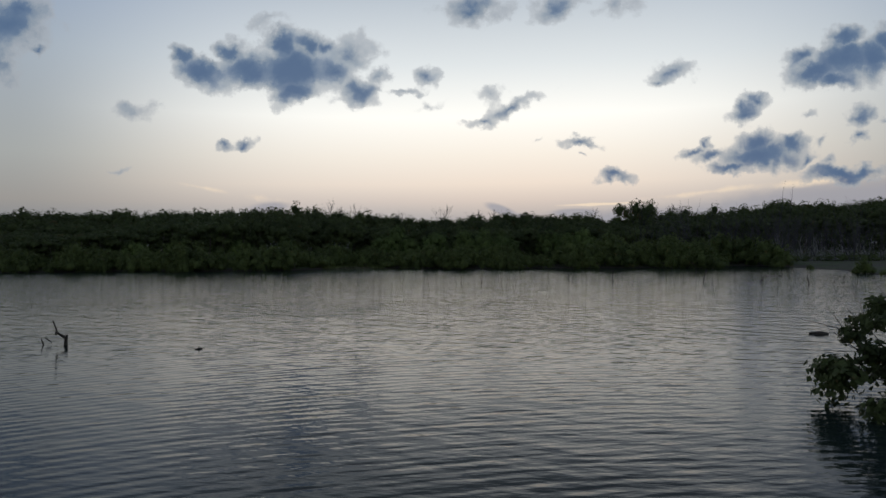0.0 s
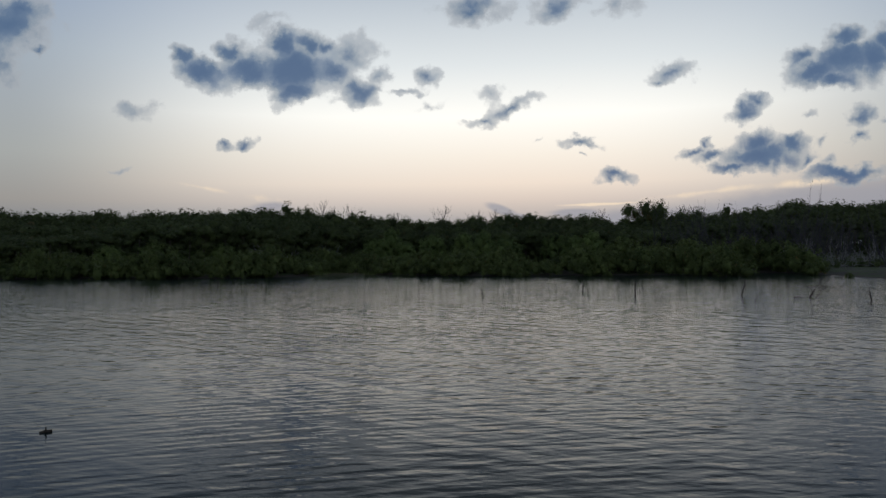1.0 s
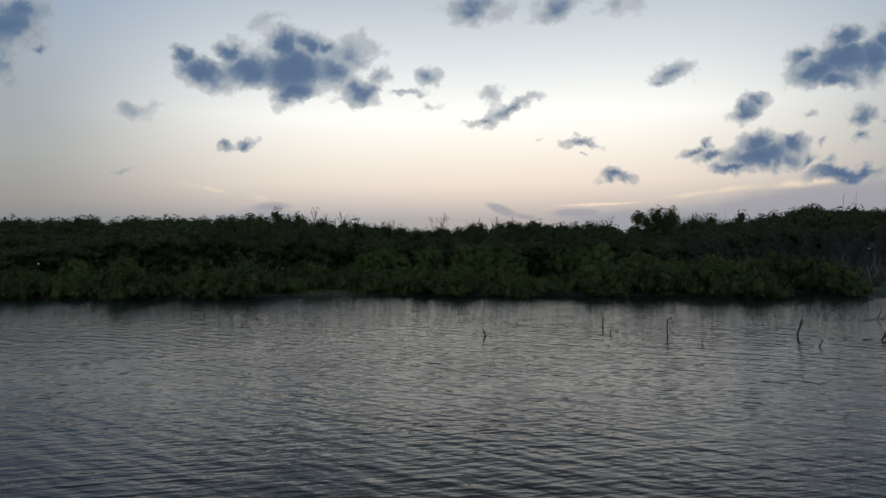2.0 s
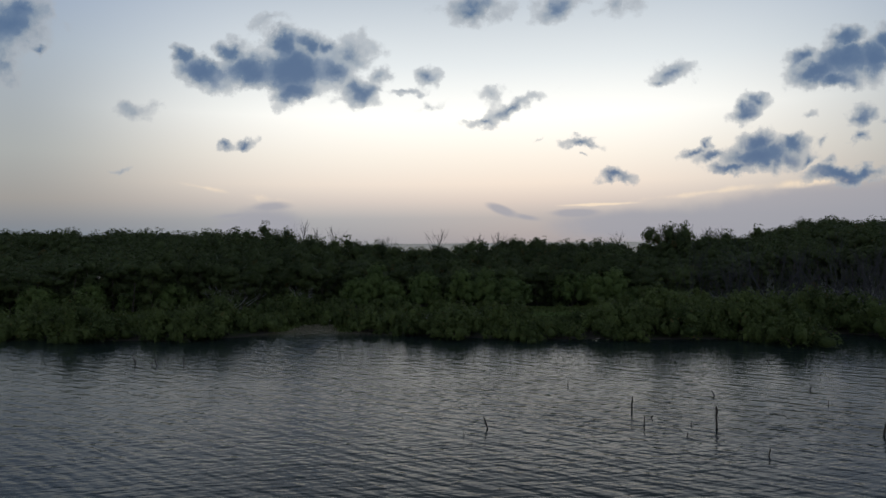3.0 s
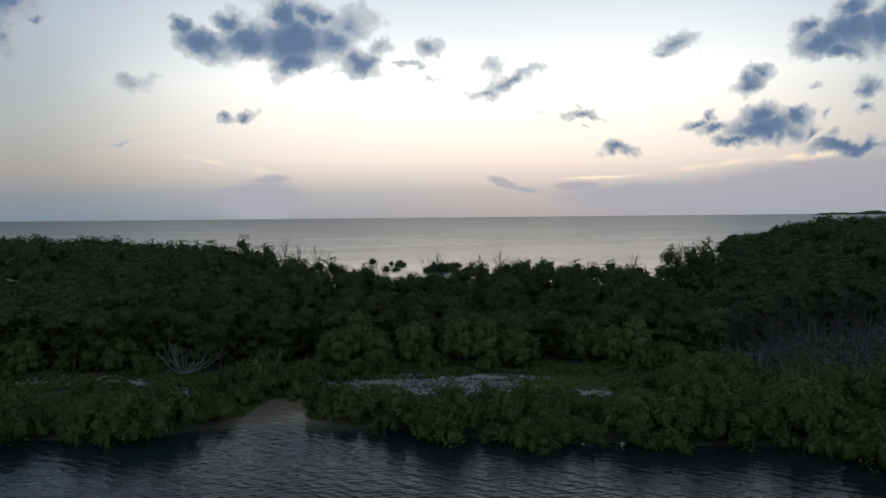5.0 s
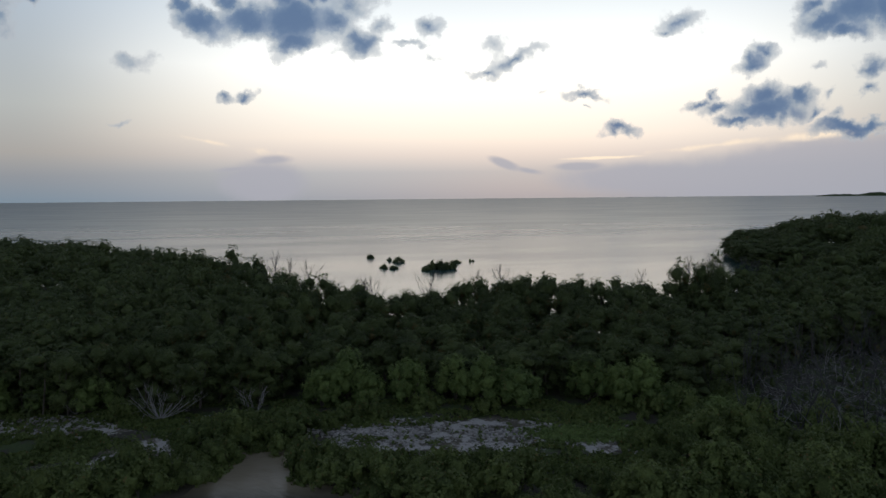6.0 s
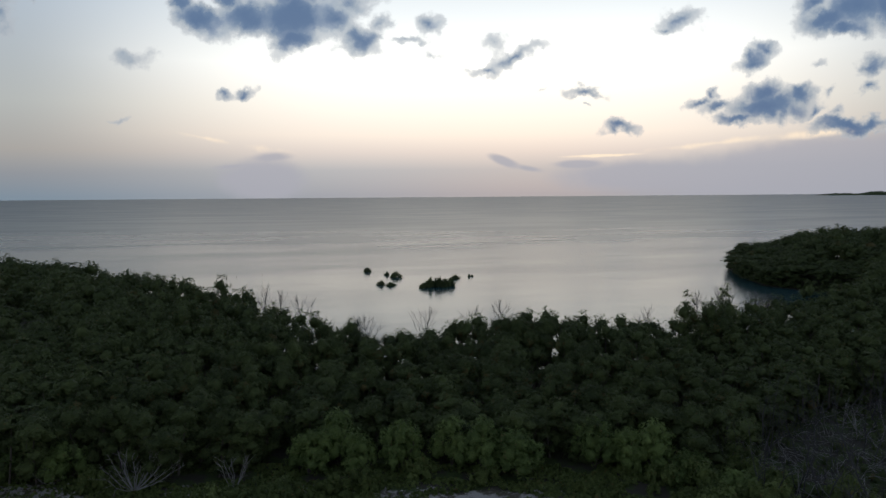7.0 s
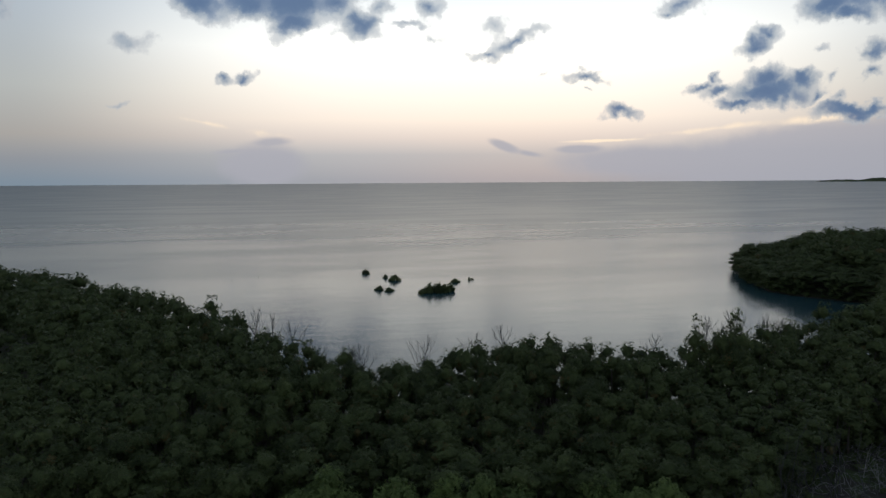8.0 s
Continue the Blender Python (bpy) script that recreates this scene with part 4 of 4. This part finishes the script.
for k in range(9):
    w = Wood(960 + k)
    b = np.array(blobs[int(rg.integers(30))][:3])
    s = np.array((rg.normal(0, 0.4), rg.normal(0, 0.4), -0.5))
    w.branching(s, b - s, float(np.linalg.norm(b - s)) * 0.8, 0.035, 2, 0.4, 3, 0.1, 0.25)
    part("stem", w.mesh("stem"), BARK, near_tree)
leaves_v, leaves_f = leaf_quads(rg, blobs, 125, 0.115, 0.1, 0.7)
inner = [(rg.uniform(-0.5, 0.9), rg.uniform(-0.7, 0.7), rg.uniform(0.15, 0.9), 0.5, 0.42, 14) for _ in range(14)]
mass_v, mass_f = leafy_heads(rg, inner, 26, 0.11, 0.4, 0.5, 0.15)
part("foliage", raw_mesh("foliage", np.concatenate((leaves_v, mass_v)), np.concatenate((leaves_f, mass_f + len(leaves_v)))), LEAF_TREE, near_tree)
near_tree.matrix_basis = pose(8.95, 18.1, 0) @ Matrix.Diagonal((1.08, 1.1, 1.16, 1))
tagged(near_tree, "small leafy mangrove bush growing out of the lagoon", "bush")

# mangrove islets out at sea
islet_kinds = [shrub_kind(980 + i, "mangrove_islet", LEAF_TREE, 1.6, 1.6, 9, 12, 0.2, 6) for i in range(3)]
for i, (x, y, s, h) in enumerate([(-22.2, 253, 0.85, 0.8), (-15.0, 223, 0.75, 0.75), (-12.3, 221, 0.85, 0.6), (-12.4, 239, 1.25, 0.95), (-15.4, 244, 0.65, 0.75), (-3.6, 217, 1.15, 1.0),
                                  (-2.0, 218.5, 1.25, 1.35), (-0.2, 219, 1.35, 1.5), (1.6, 219.5, 1.25, 1.45), (3.0, 220.5, 1.0, 1.2), (0.8, 217.8, 1.15, 1.1), (4.3, 235, 1.05, 0.85),
                                  (8.3, 239, 0.3, 0.6), (9.1, 239.5, 0.35, 0.5)]):
    m = pose(x, y, -0.25, 0, 0, rng.uniform(0, 360)) @ Matrix.Diagonal((s, s, h * 1.25, 1))
    if i < 3:
        ob = islet_kinds[i]
        ob.matrix_basis = m
    else:
        ob = copy_thing(islet_kinds[i % 3], m)
    tagged(ob, "dark mangrove clump standing alone in the sea", "mangrove", "mangrove islets in the sea")
for i, (x, y) in enumerate([(-58, 240), (-52, 246)]):
    stake(840 + 3 * i, x, y, 0.7, 0.2, 0.09)

# low growth along the edges of the wood
edge_blobs = []
for _ in range(1300):
    x = rng.uniform(-80, 72)
    y = float(np.interp(x, EDGE_X, EDGE_Y)) + rng.uniform(1.5, 10)
    q = rng.uniform(0.6, 1.1)
    edge_blobs.append((x, y, rng.uniform(0.5, 3.4), q, q, 7))
for _ in range(700):
    x = rng.uniform(-70, 60)
    y = float(np.interp(x, [p[0] for p in BACK[::-1]], [p[1] for p in BACK[::-1]])) - rng.uniform(1.5, 7)
    q = rng.uniform(0.8, 1.3)
    edge_blobs.append((x, y, rng.uniform(0.5, 4.5), q, q, 7))
skirt = part("wood_undergrowth", raw_mesh("wood_undergrowth", *leafy_heads(rng, edge_blobs, 5, 0.2, ball=SMALL_BALL)), LEAF_TREE)
tagged(skirt, "dark tangled undergrowth inside the mangrove wood", "undergrowth", kind="stuff")

# dark low growth between the dead mangroves
low_blobs = []
for _ in range(800):
    x, y = rng.uniform(25, 66), rng.uniform(84, 119)
    if y > np.interp(x, EDGE_X, EDGE_Y) or x < 34 and y < 97 - (x - 25) * 0.35:
        continue
    r = rng.uniform(0.3, 0.7)
    low_blobs.append((x, y, 0.3 + r * 0.4, r, r * rng.uniform(0.8, 1.4), 7))
under = part("undergrowth", raw_mesh("undergrowth", *leafy_heads(rng, low_blobs, 6, 0.15, ball=SMALL_BALL)), LEAF_TREE)
tagged(under, "dark low undergrowth between the dead mangroves", "undergrowth", kind="stuff")

# fallen sticks under the dead mangroves
litter = Wood(71)
for _ in range(2400):
    x, y = rng.uniform(24, 60), rng.uniform(84, 120)
    if x < 34 and y < 97 - (x - 25) * 0.35:
        continue
    a = rng.uniform(0, 3.14)
    litter.limb((x, y, 0.3 + rng.random() * 0.7), (math.cos(a), math.sin(a), rng.normal(0.1, 0.35)), rng.uniform(0.8, 2.6), rng.uniform(0.012, 0.035), 0.3, 3, 4, 0.5)
lit_ob = part("fallen_sticks", litter.mesh("fallen_sticks"), DEADWOOD)
tagged(lit_ob, "tangle of grey fallen sticks under dead mangroves", "deadwood", kind="stuff")

# pale rubble and grass in the clearing
stones_v, stones_f = [], []
cube = np.array([(-1, -1, -1), (1, -1, -1), (1, 1, -1), (-1, 1, -1), (-1, -1, 1), (1, -1, 1), (1, 1, 1), (-1, 1, 1)], float)
faces = np.array([(0, 3, 2, 1), (4, 5, 6, 7), (0, 1, 5, 4), (1, 2, 6, 5), (2, 3, 7, 6), (3, 0, 4, 7)])
n_stone = 0
for cx, cy, sx, sy, many in [(-3, 95.5, 4.5, 2.6, 600), (5, 95, 4.5, 1.8, 260), (11, 95, 4, 1.6, 180), (-20.5, 90, 1.6, 2.0, 110), (-31, 99.5, 3.5, 1.0, 120), (-15, 98.5, 3.5, 1.0, 120)]:
    for _ in range(many):
        x, y = rng.normal(cx, sx * 0.6), rng.normal(cy, sy * 0.6)
        s = rng.uniform(0.03, 0.11) * np.array((rng.uniform(0.8, 1.8), rng.uniform(0.8, 1.5), rng.uniform(0.4, 0.9)))
        v = cube * (0.75 + 0.5 * rng.random((8, 3))) * s
        a = rng.uniform(0, 6.28)
        v = np.stack((v[:, 0] * math.cos(a) - v[:, 1] * math.sin(a) + x, v[:, 0] * math.sin(a) + v[:, 1] * math.cos(a) + y, v[:, 2] + 0.32 + s[2] * 0.3), 1)
        stones_v.append(v), stones_f.append(faces + n_stone)
        n_stone += 8
rubble = part("rubble", raw_mesh("rubble", np.concatenate(stones_v), np.concatenate(stones_f)), STONE)
tagged(rubble, "pale broken coral rubble strewn over the clearing", "rubble", kind="stuff")
blades = []
for _ in range(34000):
    x, y = rng.uniform(-45, 24), rng.uniform(86, 104)
    if noise.noise(Vector((x * 0.25, y * 0.35, 9.0))) < -0.3:
        continue
    wob = noise.noise(Vector((x * 0.35, y * 0.6, 3.0)))
    if ((x - 4.5) / 13.0) ** 2 + ((y - 95.0) / 4.0) ** 2 < 0.85 + 1.3 * wob and rng.random() < 0.95:
        continue
    if ((x + 30.5) / 6.0) ** 2 + ((y - 97.5) / 2.2) ** 2 < 1 and rng.random() < 0.75 or ((x + 20.5) / 2.6) ** 2 + ((y - 90.5) / 4.0) ** 2 < 1:
        continue
    blades.append((x, y))
blades = np.array(blades)
bi = inland(blades[:, 0], blades[:, 1])
blades = blades[bi > 1.0]
bz = rise(blades[:, 0], blades[:, 1], bi[bi > 1.0])
tufts = np.stack((blades[:, 0], blades[:, 1], bz + 0.05, np.full(len(bz), 0.14), np.full(len(bz), 0.16)), 1)
gv, gf = leaf_quads(rng, tufts, 4, 0.28, -0.6)
grass = part("grass", raw_mesh("grass", gv, gf), LEAF_SHRUB)
tagged(grass, "patchy low green grass and seedlings in the clearing", "grass", kind="stuff")

fresh = []
for _ in range(2600):
    x, y = rng.normal(12.9, 1.9), rng.normal(95.0, 0.8)
    fresh.append((x, y, 0.36, 0.12, 0.14))
fresh_grass = part("fresh_grass", raw_mesh("fresh_grass", *leaf_quads(rng, fresh, 4, 0.26, -0.3)), LEAF_PALE)
tagged(fresh_grass, "bright green patch of low grass on the marl", "grass", kind="stuff")


# the far headland on the horizon
def headland():
    v, f, k = [], [], 0
    xs = np.linspace(2010, 3300, 150)
    prof = 13 + 5 * np.sin(xs * 0.02) + 3 * np.sin(xs * 0.051) + rng.normal(0, 2.0, len(xs))
    prof *= np.clip((xs - 1995) / 60, 0.2, 1)
    rows = [(-60, 0.0), (-45, 0.55), (0, 1.0), (60, 0.6), (90, 0.0)]
    for x, h in zip(xs, prof):
        for dy, q in rows:
            v.append((x, 3750 - (x - 2010) * 0.25 + dy, h * q - (1 if q == 0 else 0)))
    for i in range(len(xs) - 1):
        for j in range(4):
            a = i * 5 + j
            f.append((a, a + 5, a + 6, a + 1))
    return raw_mesh("headland", v, f)


far_land = part("backdrop_headland", headland(), LEAF_TREE)
tagged(far_land, "low wooded headland far off on the horizon", "headland", kind="structure")
